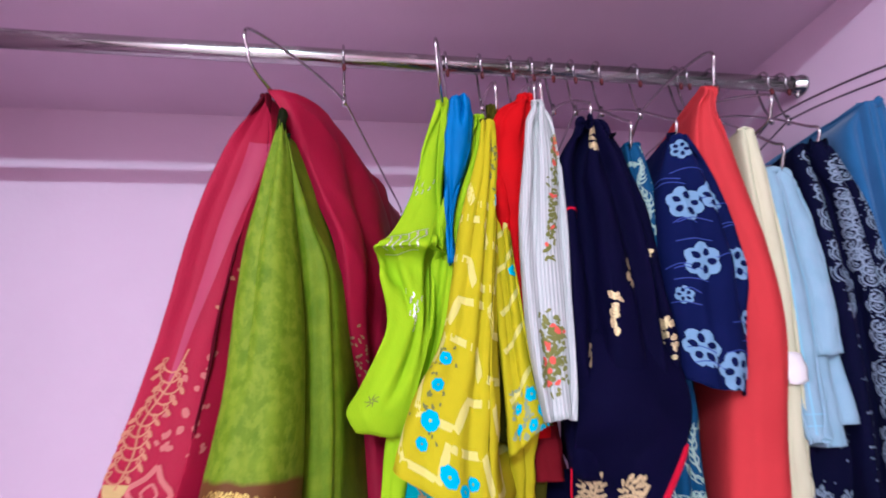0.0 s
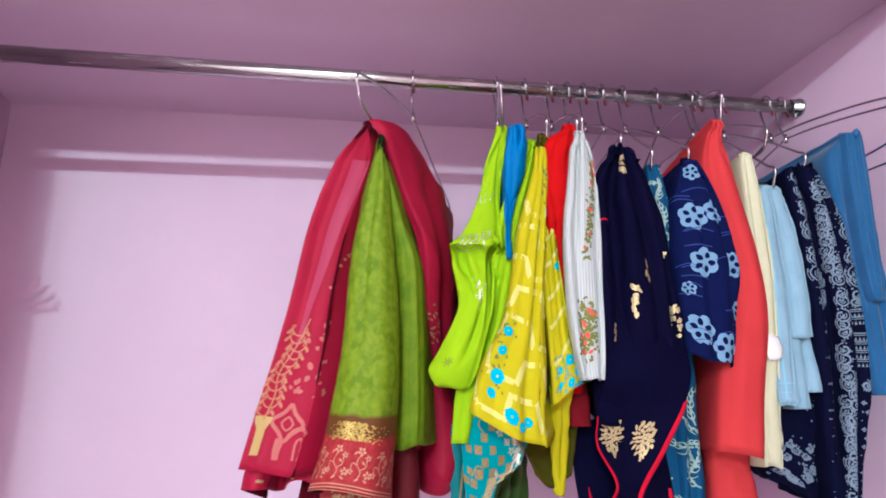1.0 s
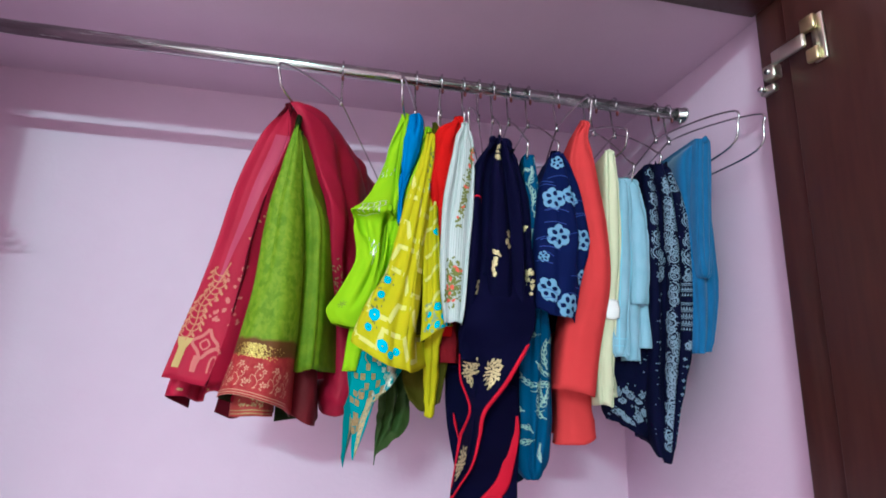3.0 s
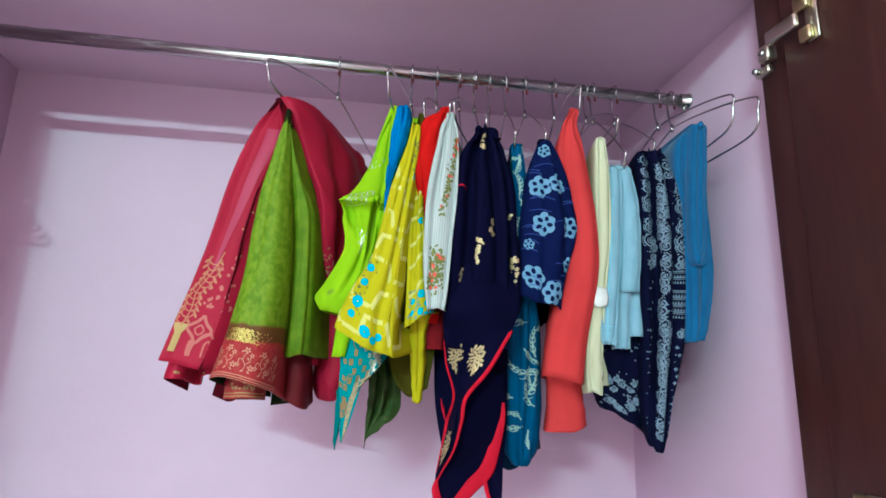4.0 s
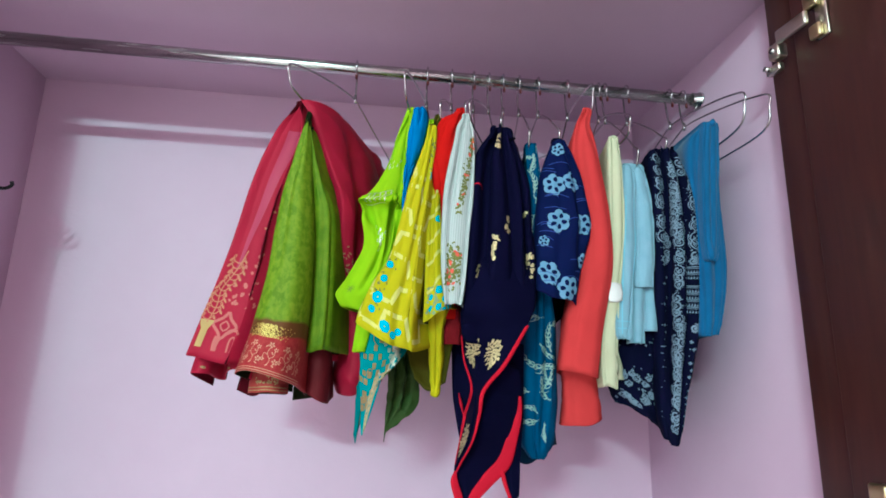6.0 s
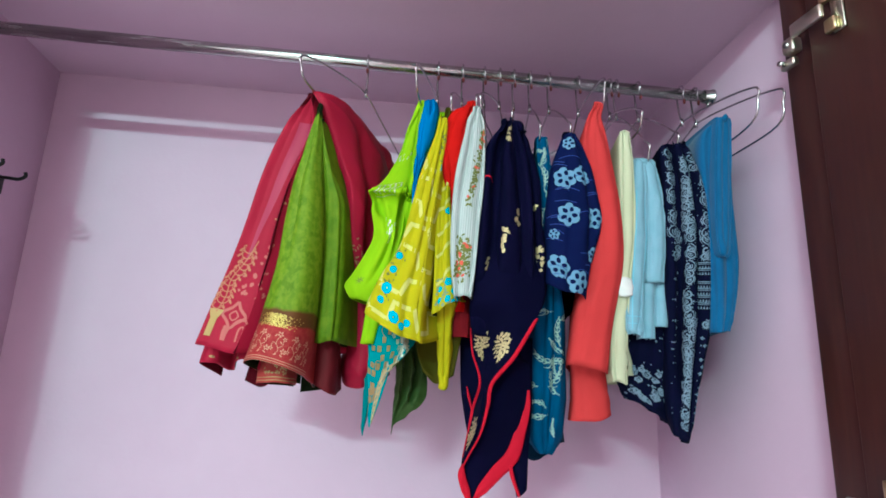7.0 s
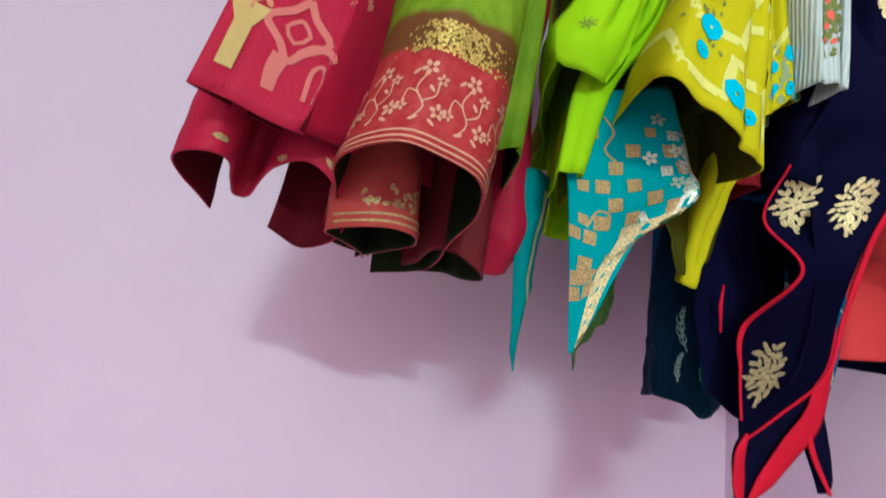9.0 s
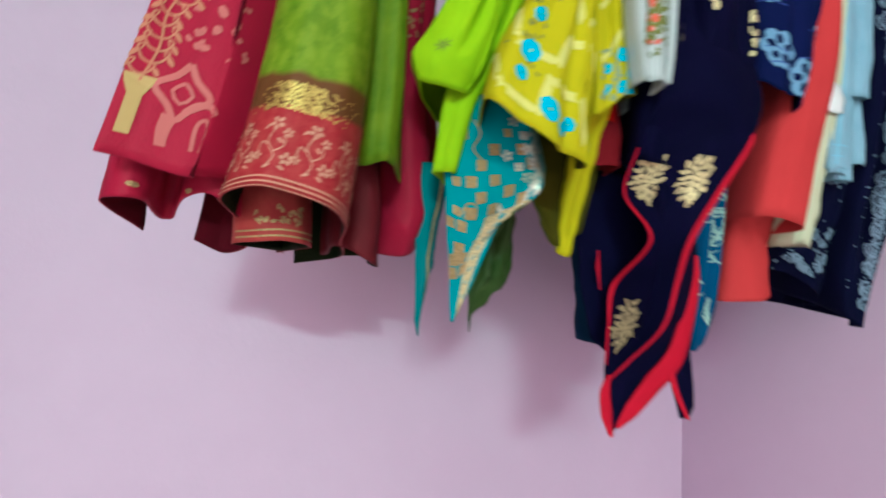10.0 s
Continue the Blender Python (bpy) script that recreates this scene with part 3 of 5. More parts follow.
p.mesh("vine_weave", cloth_mat("gold_rose_thread", (0.50, 0.22, 0.11), (0.46, 0.13, 0.11), 0.5, 0.0, 900, 90, 1.0), saree, "woven gold and rose vine")
p = Print(left, 0.001)
s0, t0 = left.near(-0.073, 1.432)
diamond = [(0, -0.020), (0.006, -0.010), (0.016, 0.0), (0.006, 0.010), (0, 0.018), (-0.006, 0.010), (-0.016, 0.0), (-0.006, -0.010), (0, -0.020)]
p.strip(s0, t0, diamond, 0.004, 3)
p.strip(s0, t0, [(0, -0.007), (0.006, 0.0), (0, 0.007), (-0.006, 0.0), (0, -0.007)], 0.0022, 2)
p.strip(s0, t0, [(-0.003, 0.016), (-0.004, 0.026), (-0.003, 0.036)], (0.009, 0.006))
p.strip(s0, t0, [(0.004, 0.012), (0.010, 0.005), (0.018, 0.004), (0.023, 0.010)], 0.0042)
p.strip(s0, t0, [(0.014, 0.034), (0.013, 0.018), (0.017, 0.013), (0.020, 0.020), (0.019, 0.034)], 0.0024)
random.seed(5)
for i in range(26):
    a, b = random.uniform(-0.012, 0.030), random.uniform(-0.118, -0.028)
    p.blob(s0, t0, a - b * 0.10, b, random.uniform(0.0018, 0.0042), random.uniform(0.0016, 0.0030), random.uniform(0, 3), 7, 0.35)
p.mesh("arch_weave", ROSEGOLD, saree, "rose woven arches and dots")

under = Cloth([[(-0.060, 0.490, 1.56), (-0.066, 0.475, 1.56), (-0.060, 0.468, 1.56), (-0.050, 0.466, 1.56), (-0.042, 0.470, 1.56), (-0.034, 0.468, 1.56), (-0.022, 0.466, 1.56), (-0.010, 0.470, 1.56), (-0.006, 0.49, 1.56), (-0.02, 0.51, 1.56), (-0.04, 0.51, 1.56)],
               [(-0.080, 0.500, 1.46), (-0.094, 0.474, 1.46), (-0.084, 0.460, 1.46), (-0.074, 0.464, 1.46), (-0.066, 0.482, 1.46), (-0.056, 0.466, 1.46), (-0.042, 0.459, 1.46), (-0.024, 0.464, 1.46), (-0.018, 0.49, 1.46), (-0.03, 0.51, 1.46), (-0.05, 0.51, 1.46)],
               [(-0.094, 0.506, 1.395), (-0.112, 0.474, 1.405), (-0.100, 0.454, 1.405), (-0.087, 0.462, 1.405), (-0.078, 0.494, 1.400), (-0.067, 0.468, 1.410), (-0.050, 0.454, 1.412), (-0.032, 0.460, 1.402), (-0.024, 0.49, 1.39), (-0.038, 0.513, 1.385), (-0.058, 0.51, 1.385)],
               [(-0.099, 0.508, 1.350), (-0.119, 0.474, 1.365), (-0.107, 0.452, 1.367), (-0.093, 0.460, 1.366), (-0.083, 0.500, 1.358), (-0.072, 0.468, 1.371), (-0.055, 0.452, 1.373), (-0.037, 0.458, 1.360), (-0.028, 0.49, 1.342), (-0.043, 0.515, 1.336), (-0.065, 0.51, 1.345)]], 72, 40, 0.0015, 9, 2, False, (0, -1, 0))
under.mesh("under_layer", PINK, saree, inner=REDSHADE)
p = Print(under, 0.0012)
for x in (-0.10, -0.07, -0.045):
    s0, t0 = under.near(x, 1.375)
    p.blob(s0, t0, 0, 0, 0.004, 0.0018, 0.2, 7, 0.2)
p.mesh("gold_fleck_weave", ZARI, saree)
green = drape([(1.738, 0.018, 0.024, 0.394), (1.690, 0.008, 0.031, 0.389), (1.655, 0.002, 0.033, 0.386), (1.611, -0.008, 0.037, 0.386), (1.546, -0.015, 0.040, 0.386), (1.484, -0.022, 0.039, 0.386), (1.418, -0.035, 0.034, 0.387), (1.364, -0.050, 0.027, 0.390)],
              0.012, 0.54, 3, 0.0022, 4, creases=((0.44, 0.42, 0.1, 0.8, 0.04, 0.004),), hem=(-0.022, -0.014, 0.000, 0.009, 0.005, -0.003, -0.014, -0.026, -0.034), k=0.0, back_w=(0.006, 0.036), round_front=0.04)
green.mesh("green_body", GREENSILK, saree, "green silk body with a crimson and gold border", inner=GREENSHADE)
p = Print(green, 0.0011)
s0, t0 = green.near(-0.008, 1.39)
random.seed(9)


def petals(x, y, r, n=5):
    """A small woven flower: separate petals round an open eye."""
    for i in range(n):
        g = 2 * math.pi * i / n + x * 50
        p.blob(s0, t0, x + r * 0.62 * math.cos(g), y + r * 0.62 * math.sin(g), r * 0.42, r * 0.30, g, 6, 0.1)


for i in range(6):
    a = -0.062 + 0.022 * i
    p.strip(s0, t0, [(a, 0.011), (a + 0.003, 0.004), (a - 0.002, -0.004), (a + 0.001, -0.013)], 0.0008, 3)
    p.strip(s0, t0, [(a + 0.002, 0.002), (a + 0.007, -0.002), (a + 0.007, -0.008)], 0.0008, 3)
    p.strip(s0, t0, [(a - 0.001, -0.002), (a - 0.006, -0.004), (a - 0.007, 0.002)], 0.0008, 3)
    petals(a + 0.001, -0.015, 0.0042)
    petals(a + 0.008, -0.010, 0.0030)
    petals(a - 0.007, 0.004, 0.0030)
    petals(a + 0.010, 0.005, 0.0040)
    for d in (-1, 1):
        p.blob(s0, t0, a + d * 0.0045, -0.009 + 0.004 * d, 0.0022, 0.0009, d * 0.8, 6, 0.1)
        p.blob(s0, t0, a + 0.0045 + d * 0.004, 0.0105, 0.0024, 0.0009, d * 0.5, 6, 0.1)
for y in (0.0165, 0.0195, 0.0225):
    p.strip(s0, t0, [(-0.07 + 0.01 * i, y) for i in range(15)], 0.0010, 2)
p.mesh("flowered_border", cloth_mat("pale_rose_gold_weave", (0.58, 0.30, 0.20), (0.50, 0.20, 0.15), 0.5, 0.0, 900, 120, 1.0), saree, "rose gold woven border flowers")
p = Print(green, 0.0012)
s0, t0 = green.near(-0.008, 1.424)
random.seed(8)
# zari flecks crowd the middle, painting the sheen the band has there
for i in range(420):
    p.blob(s0, t0, random.gauss(0, 0.012), random.uniform(-0.0085, 0.0075), random.uniform(0.0005, 0.0012), random.uniform(0.0004, 0.0010), random.uniform(0, 3), 6, 0.4)
p.mesh("gold_band", foil("deep_gold_zari", (0.74, 0.52, 0.14), 0.35), saree, "broken gold zari band, sheen painted by flecks at its middle")
roll = drape([(1.44, -0.022, 0.004, 0.460), (1.40, -0.034, 0.012, 0.452), (1.342, -0.038, 0.016, 0.447)], 0.0, 0.53, 6, 0.002, 6, hem=(-0.004, -0.002, 0, 0.002, 0, -0.002, -0.004), k=0.0, back_w=(0.004, 0.004), round_front=0.03)
roll.mesh("inner_roll", cloth_mat("wine_silk", (0.32, 0.03, 0.034), (0.37, 0.065, 0.05), 0.6, 0.0, 700, 60), saree, "wine silk inner roll with gold lines", inner=GREENSHADE)
p = Print(roll, 0.0012)
s0, t0 = roll.near(-0.01, 1.356)
for y in (0.004, 0.008):
    p.strip(s0, t0, [(-0.035 + 0.007 * i, y) for i in range(11)], 0.0012, 2)
for i in range(24):
    p.blob(s0, t0, random.uniform(-0.018, 0.014), random.uniform(-0.012, 0.0), 0.0022, 0.0014, random.uniform(0, 3), 6, 0.3)
p.mesh("gold_line_weave", ZARI, saree)
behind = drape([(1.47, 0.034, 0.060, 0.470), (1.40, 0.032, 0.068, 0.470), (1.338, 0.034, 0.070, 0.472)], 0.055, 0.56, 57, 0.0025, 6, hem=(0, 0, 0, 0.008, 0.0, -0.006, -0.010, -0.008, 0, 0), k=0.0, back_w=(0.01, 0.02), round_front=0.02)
# wine silk darkened in its own colour, for the shade behind the border
behind.mesh("inner_end", cloth_mat("shaded_wine_silk", (0.12, 0.008, 0.014), (0.08, 0.005, 0.010), 0.6), saree, "wine silk inner end, shade painted in", inner=GREENSHADE)
fold = drape([(1.715, 0.024, 0.029, 0.396), (1.669, 0.029, 0.038, 0.396), (1.633, 0.033, 0.051, 0.402), (1.596, 0.036, 0.066, 0.408), (1.541, 0.038, 0.070, 0.418), (1.468, 0.037, 0.072, 0.428), (1.400, 0.037, 0.069, 0.438)],
             0.085, 0.53, 4, 0.0012, 4, hem=(0, 0, 0.002, -0.002, 0.002, 0.004, 0, 0, 0), k=0.1, back_w=(0.006, 0.012), nose=0.006, round_front=0.018, crumple=0.3, creases=((0.62, 0.63, 0.45, 1.2, 0.03, 0.003),))
fold.mesh("green_fold", GREEN, saree, inner=GREENSHADE)
right = Cloth([[(0.008, 0.395, 1.757), (0.026, 0.398, 1.759), (0.052, 0.425, 1.762), (0.090, 0.515, 1.764), (0.130, 0.610, 1.752), (0.158, 0.665, 1.745)],
               [(0.022, 0.402, 1.735), (0.036, 0.404, 1.736), (0.066, 0.440, 1.738), (0.104, 0.515, 1.738), (0.136, 0.605, 1.73), (0.160, 0.660, 1.73)],
               [(0.036, 0.424, 1.692), (0.050, 0.418, 1.692), (0.082, 0.452, 1.695), (0.118, 0.520, 1.70), (0.142, 0.600, 1.69), (0.160, 0.660, 1.69)],
               [(0.064, 0.434, 1.626), (0.076, 0.428, 1.625), (0.100, 0.462, 1.625), (0.126, 0.525, 1.63), (0.144, 0.600, 1.63), (0.160, 0.660, 1.63)],
               [(0.070, 0.460, 1.558), (0.082, 0.454, 1.556), (0.103, 0.476, 1.556), (0.126, 0.525, 1.56), (0.143, 0.592, 1.56), (0.158, 0.660, 1.56)],
               [(0.076, 0.516, 1.490), (0.088, 0.494, 1.485), (0.106, 0.496, 1.485), (0.126, 0.525, 1.49), (0.142, 0.585, 1.49), (0.155, 0.655, 1.49)],
               [(0.068, 0.545, 1.410), (0.078, 0.520, 1.405), (0.102, 0.502, 1.405), (0.128, 0.520, 1.41), (0.144, 0.580, 1.42), (0.155, 0.650, 1.42)],
               [(0.064, 0.552, 1.372), (0.074, 0.520, 1.366), (0.102, 0.500, 1.364), (0.127, 0.522, 1.372), (0.141, 0.580, 1.38), (0.152, 0.640, 1.38)],
               [(0.074, 0.555, 1.346), (0.082, 0.536, 1.340), (0.102, 0.522, 1.338), (0.119, 0.536, 1.346), (0.134, 0.585, 1.36), (0.150, 0.630, 1.36)]], 72, 78, 0.0026, 5, 5, False, (0.5, -1, 0), 0.9, ((0.45, 0.40, 0.12, 0.62, 0.05, 0.008), (0.62, 0.7, 0.3, 0.6, 0.05, 0.006)))
right.mesh("crimson_end", PINK, saree)
p = Print(right, 0.0011)
s0, t0 = right.near(0.088, 1.525)
for i in range(22):
    p.blob(s0, t0, random.gauss(0.0, 0.006), random.gauss(0, 0.016), random.uniform(0.0012, 0.0034), 0.0013, random.uniform(0, 3), 6, 0.3)
p.mesh("gold_motif", ZARI, saree)

# ---- lime blouse with blue lining ----
blouse = thing("blouse", "lime green cotton blouse with gold motifs and blue lining", "blouse", "clothes on the rod")
hanger(0.204, (0.156, 0.368, 1.803), bar=0.04)
lime = drape([(1.766, 0.165, 0.173, 0.415), (1.720, 0.149, 0.172, 0.425), (1.675, 0.136, 0.169, 0.424), (1.634, 0.114, 0.167, 0.414), (1.620, 0.102, 0.165, 0.406), (1.613, 0.098, 0.164, 0.406), (1.604, 0.106, 0.162, 0.424), (1.583, 0.106, 0.160, 0.420), (1.554, 0.110, 0.156, 0.420), (1.526, 0.099, 0.150, 0.420), (1.498, 0.084, 0.142, 0.420), (1.478, 0.073, 0.136, 0.422), (1.459, 0.080, 0.128, 0.430)],
             0.20, 0.66, 7, 0.0034, 5, hem=(0.01, 0, 0.004, 0.0, -0.003, 0.002, 0.012, 0.02), crumple=0.9, round_front=0.014,
             creases=((0.62, 0.60, 0.34, 0.80, 0.026, 0.011), (0.34, 0.46, 0.50, 0.72, 0.026, 0.010), (0.54, 0.50, 0.66, 0.92, 0.03, 0.006), (0.40, 0.52, 0.34, 0.48, 0.024, 0.005)))
lime.mesh("body", LIME, blouse)
p = Print(lime)
random.seed(11)
for (x, z) in ((0.143, 1.688), (0.129, 1.565)):
    s0, t0 = lime.near(x, z)
    for i in range(16):
        x, y = random.gauss(0, 0.005), random.gauss(0, 0.010)
        p.strip(s0, t0, [(x, y - 0.0025), (x + random.uniform(-0.001, 0.001), y), (x - 0.001, y + 0.0025)], 0.0012, 2)
p.mesh("gold_motif", SILVER, blouse, "pale gold foil motifs")
p = Print(lime, 0.0011)
s0, t0 = lime.near(0.120, 1.618)
for i in range(5):
    p.strip(s0, t0, [(-0.012 + 0.007 * i, -0.011 - 0.002 * i), (-0.009 + 0.007 * i, -0.003 - 0.002 * i), (-0.013 + 0.007 * i, 0.004 - 0.002 * i), (-0.010 + 0.007 * i, 0.011 - 0.002 * i)], 0.0016)
for y in (-0.015, 0.015):
    p.strip(s0, t0, [(-0.016, y + 0.004), (0.0, y), (0.018, y - 0.006)], 0.0010)
p.mesh("cuff_motif", SILVER, blouse)
p = Print(lime, 0.0011)
s0, t0 = lime.near(0.092, 1.489)
for i in range(7):
    a = i * 0.9
    p.strip(s0, t0, [(0.001 * math.cos(a), 0.001 * math.sin(a)), (0.0035 * math.cos(a), 0.0035 * math.sin(a)), (0.006 * math.cos(a + 0.2), 0.006 * math.sin(a + 0.2))], (0.0012, 0.0006), 2)
p.mesh("sprig_motif", OLIVE, blouse, "small dark sprig")
lining = drape([(1.759, 0.170, 0.194, 0.392), (1.726, 0.166, 0.194, 0.394), (1.686, 0.164, 0.184, 0.398), (1.647, 0.163, 0.170, 0.402), (1.60, 0.163, 0.168, 0.406)], 0.205, 0.60, 8, 0.002, 9, crumple=0.8, creases=((0.46, 0.5, 0.0, 0.5, 0.03, 0.006),))
lining.mesh("lining", BLUE, blouse, "bright blue lining")
limeback = drape([(1.745, 0.196, 0.206, 0.402), (1.70, 0.182, 0.206, 0.405), (1.645, 0.160, 0.200, 0.412), (1.576, 0.150, 0.190, 0.424), (1.517, 0.136, 0.176, 0.434), (1.47, 0.112, 0.142, 0.444), (1.402, 0.104, 0.122, 0.452)], 0.21, 0.64, 9, 0.003, 8, creases=((0.42, 0.36, 0.15, 0.8, 0.03, 0.006), (0.58, 0.5, 0.2, 0.9, 0.03, 0.005)))
limeback.mesh("back_layer", LIME, blouse)

# ---- turquoise cloth with gold print, below the blouse ----
aqua = thing("dupatta", "turquoise silk dupatta with gold print and green reverse", "dupatta", "clothes on the rod")
sheet = Cloth([[(0.118, 0.470, 1.465), (0.135, 0.450, 1.465), (0.160, 0.420, 1.465), (0.185, 0.44, 1.45)],
               [(0.113, 0.462, 1.415), (0.130, 0.440, 1.415), (0.158, 0.404, 1.412), (0.178, 0.42, 1.41)],
               [(0.112, 0.455, 1.372), (0.128, 0.436, 1.365), (0.155, 0.400, 1.380), (0.160, 0.405, 1.384)],
               [(0.114, 0.454, 1.330), (0.122, 0.445, 1.332), (0.136, 0.430, 1.350), (0.140, 0.427, 1.354)],
               [(0.117, 0.454, 1.288), (0.119, 0.452, 1.288), (0.122, 0.450, 1.292), (0.124, 0.449, 1.295)]], 40, 40, 0.003, 5, 11, False, (-0.5, -1, 0))
sheet.mesh("printed_end", AQUA, aqua, inner=DARKGREEN)
p = Print(sheet, 0.0011)
random.seed(3)
for i in range(11):
    for j in range(6):
        s0, t0 = 0.06 + 0.15 * j + (0.075 if i % 2 else 0), 0.16 + 0.062 * i
        if s0 < 0.66 - 0.5 * max(0, t0 - 0.42) and random.random() < 0.6:
            q = random.uniform(0.0034, 0.0050)
            p.shape(s0, t0, [(-q, -q), (q, -q * 0.9), (q, q), (-q * 0.9, q)])
p.strip(0.3, 0.1, [(0.0, 0.0), (0.006, 0.012), (0.0, 0.024), (0.008, 0.034)], 0.0016)
p.strip(0.2, 0.62, [(-0.004, 0.0), (0.001, 0.012), (0.011, 0.012), (0.014, 0.0)], (0.0022, 0.0014))
p.strip(0.25, 0.45, [(-0.006, 0.008), (0.0, -0.004), (0.008, -0.002), (0.008, 0.008)], (0.0018, 0.0012))
p.mesh("gold_square_print", ZARI, aqua, "gold printed squares")
p = Print(sheet, 0.0012)
p.strip(0.62, 0.30, [(0.012, -0.030), (0.004, -0.014), (0.010, 0.0), (0.002, 0.012)], (0.003, 0.0055))
p.strip(0.5, 0.46, [(-0.006, 0.0), (0.003, 0.012), (0.015, 0.010), (0.019, -0.004)], (0.004, 0.0026))
for a, b in ((0.55, 0.12), (0.62, 0.22), (0.70, 0.30), (0.60, 0.36), (0.66, 0.42), (0.74, 0.16), (0.80, 0.36), (0.5, 0.25)):
    p.flower(a, b, 0.0048, 5, a * 9, 0.3)
    q = 0.0034
    p.shape(a + 0.06, b + 0.05, [(-q, -q), (q, -q), (q, q), (-q, q)])
p.mesh("foil_scroll", SILVER, aqua, "shiny foil scroll")
p, dots = Print(sheet, 0.0013), Print(sheet, 0.0020)
p.band(0.40, 0.67, 0.50, 0.99)
for i in range(9):
    dots.blob(0.50, 0.53 + 0.048 * i, 0, 0, 0.0030 - 0.00017 * i, 0.0027 - 0.00016 * i, 0.6, 8, 0.15)
    dots.blob(0.60, 0.55 + 0.048 * i, 0, 0, 0.0012, 0.0011, 0.6, 6, 0.15)
p.mesh("gold_edge", GOLD, aqua, "gold edge")
dots.mesh("dotted_edge", AQUA, aqua)
Cloth([[(0.150, 0.47, 1.45), (0.17, 0.48, 1.45), (0.198, 0.50, 1.45)], [(0.152, 0.48, 1.39), (0.176, 0.49, 1.39), (0.200, 0.505, 1.39)],
       [(0.156, 0.49, 1.34), (0.178, 0.50, 1.34), (0.204, 0.51, 1.33)], [(0.157, 0.49, 1.276), (0.160, 0.495, 1.29), (0.170, 0.50, 1.30)]], 40, 40, 0.006, 7, 12, False, (0, -1, 0), 1.2, ((0.35, 0.3, 0.0, 0.9, 0.07, 0.010), (0.7, 0.6, 0.1, 0.8, 0.07, 0.010))).mesh("reverse_side", DARKGREEN, aqua, "dark green reverse side")
second = Cloth([[(0.108, 0.51, 1.42), (0.120, 0.505, 1.42), (0.140, 0.515, 1.42)], [(0.108, 0.51, 1.35), (0.118, 0.505, 1.345), (0.130, 0.512, 1.35)],
       [(0.108, 0.505, 1.285), (0.112, 0.503, 1.272), (0.120, 0.507, 1.30)]], 16, 24, 0.004, 4, 13, False, (0, -1, 0))
second.mesh("second_end", cloth_mat("turquoise_silk_reverse", (0.012, 0.17, 0.19), (0.01, 0.12, 0.12), 0.6), aqua, "dull turquoise reverse of the second end")
p = Print(second, 0.0011)
p.strip(0.8, 0.1, [(0, 0), (-0.003, 0.04), (-0.006, 0.08), (-0.006, 0.11)], (0.006, 0.002))
p.mesh("gold_edge", GOLD, aqua)

# ---- yellow tunic ----
tunic = thing("tunic", "mustard yellow cotton tunic with pale zigzag and turquoise print", "tunic", "clothes on the rod")
hanger(0.248, (0.209, 0.372, 1.764), bar=0.03)
yellow = drape([(1.722, 0.194, 0.205, 0.372), (1.675, 0.188, 0.203, 0.370), (1.617, 0.172, 0.200, 0.368), (1.560, 0.160, 0.194, 0.368), (1.506, 0.147, 0.188, 0.367), (1.454, 0.122, 0.186, 0.368), (1.404, 0.108, 0.190, 0.366)],
               0.236, 0.66, 14, 0.003, 9, hem=(0.03, 0.03, 0.032, 0.034, 0.018, 0.005, 0.0, -0.002, 0.02, 0.03, 0.03), round_front=0.016, creases=((0.52, 0.55, 0.25, 1.2, 0.03, 0.005),))
yellow.mesh("body", YELLOW, tunic, inner=YELLOWSHADE)
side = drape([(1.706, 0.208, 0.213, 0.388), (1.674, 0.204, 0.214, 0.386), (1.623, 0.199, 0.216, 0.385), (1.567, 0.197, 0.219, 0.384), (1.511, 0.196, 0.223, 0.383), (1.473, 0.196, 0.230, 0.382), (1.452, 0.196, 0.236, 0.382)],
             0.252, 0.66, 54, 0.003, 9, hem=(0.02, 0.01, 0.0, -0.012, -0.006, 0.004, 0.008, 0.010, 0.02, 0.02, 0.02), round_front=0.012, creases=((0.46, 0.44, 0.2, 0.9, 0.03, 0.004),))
side.mesh("side_panel", YELLOW, tunic, inner=YELLOWSHADE)
# dark sheet in the valley between the panels, in place of its shade
drape([(1.742, 0.203, 0.212, 0.380), (1.70, 0.200, 0.210, 0.392), (1.60, 0.192, 0.204, 0.405), (1.45, 0.184, 0.206, 0.410)], 0.245, 0.62, 55, 0.003, 9).mesh("shaded_fold", YELLOWSHADE, tunic, "yellow cloth along the neckline, darkened as shade")
p = Print(yellow)
random.seed(17)
for n, z in enumerate((1.650, 1.617, 1.582, 1.545, 1.507, 1.468, 1.430)):
    s0, t0 = yellow.near(0.168, z)
    amp, side_shift = 0.0080 + 0.0008 * n, -0.012 + 0.018 * (n % 2)
    p.strip(s0, t0, [(-0.088 + 0.019 * i + (0.006 if i % 2 else -0.006) + side_shift, amp * (1 if (i // 2) % 2 else -1) + random.uniform(-0.0015, 0.0015)) for i in range(11)], 0.0062, 1, True)
p.mesh("zigzag_print", PALEYELLOW, tunic, "pale yellow zigzag print")
p = Print(side)
for z in (1.63, 1.598, 1.566, 1.532, 1.50):
    s0, t0 = side.near(0.211, z)
    p.strip(s0, t0, [(-0.020, 0.010), (-0.006, 0.004), (0.004, -0.004), (0.018, -0.007)], 0.0046)
p.mesh("zigzag_print", PALEYELLOW, tunic)
p = Print(side, 0.0009)
random.seed(18)
for i in range(90):
    s0, t0 = side.near(random.uniform(0.197, 0.235), random.uniform(1.450, 1.492))
    p.blob(s0, t0, 0, 0, random.uniform(0.0015, 0.003), random.uniform(0.0012, 0.002), random.uniform(0, 3), 6, 0.3)
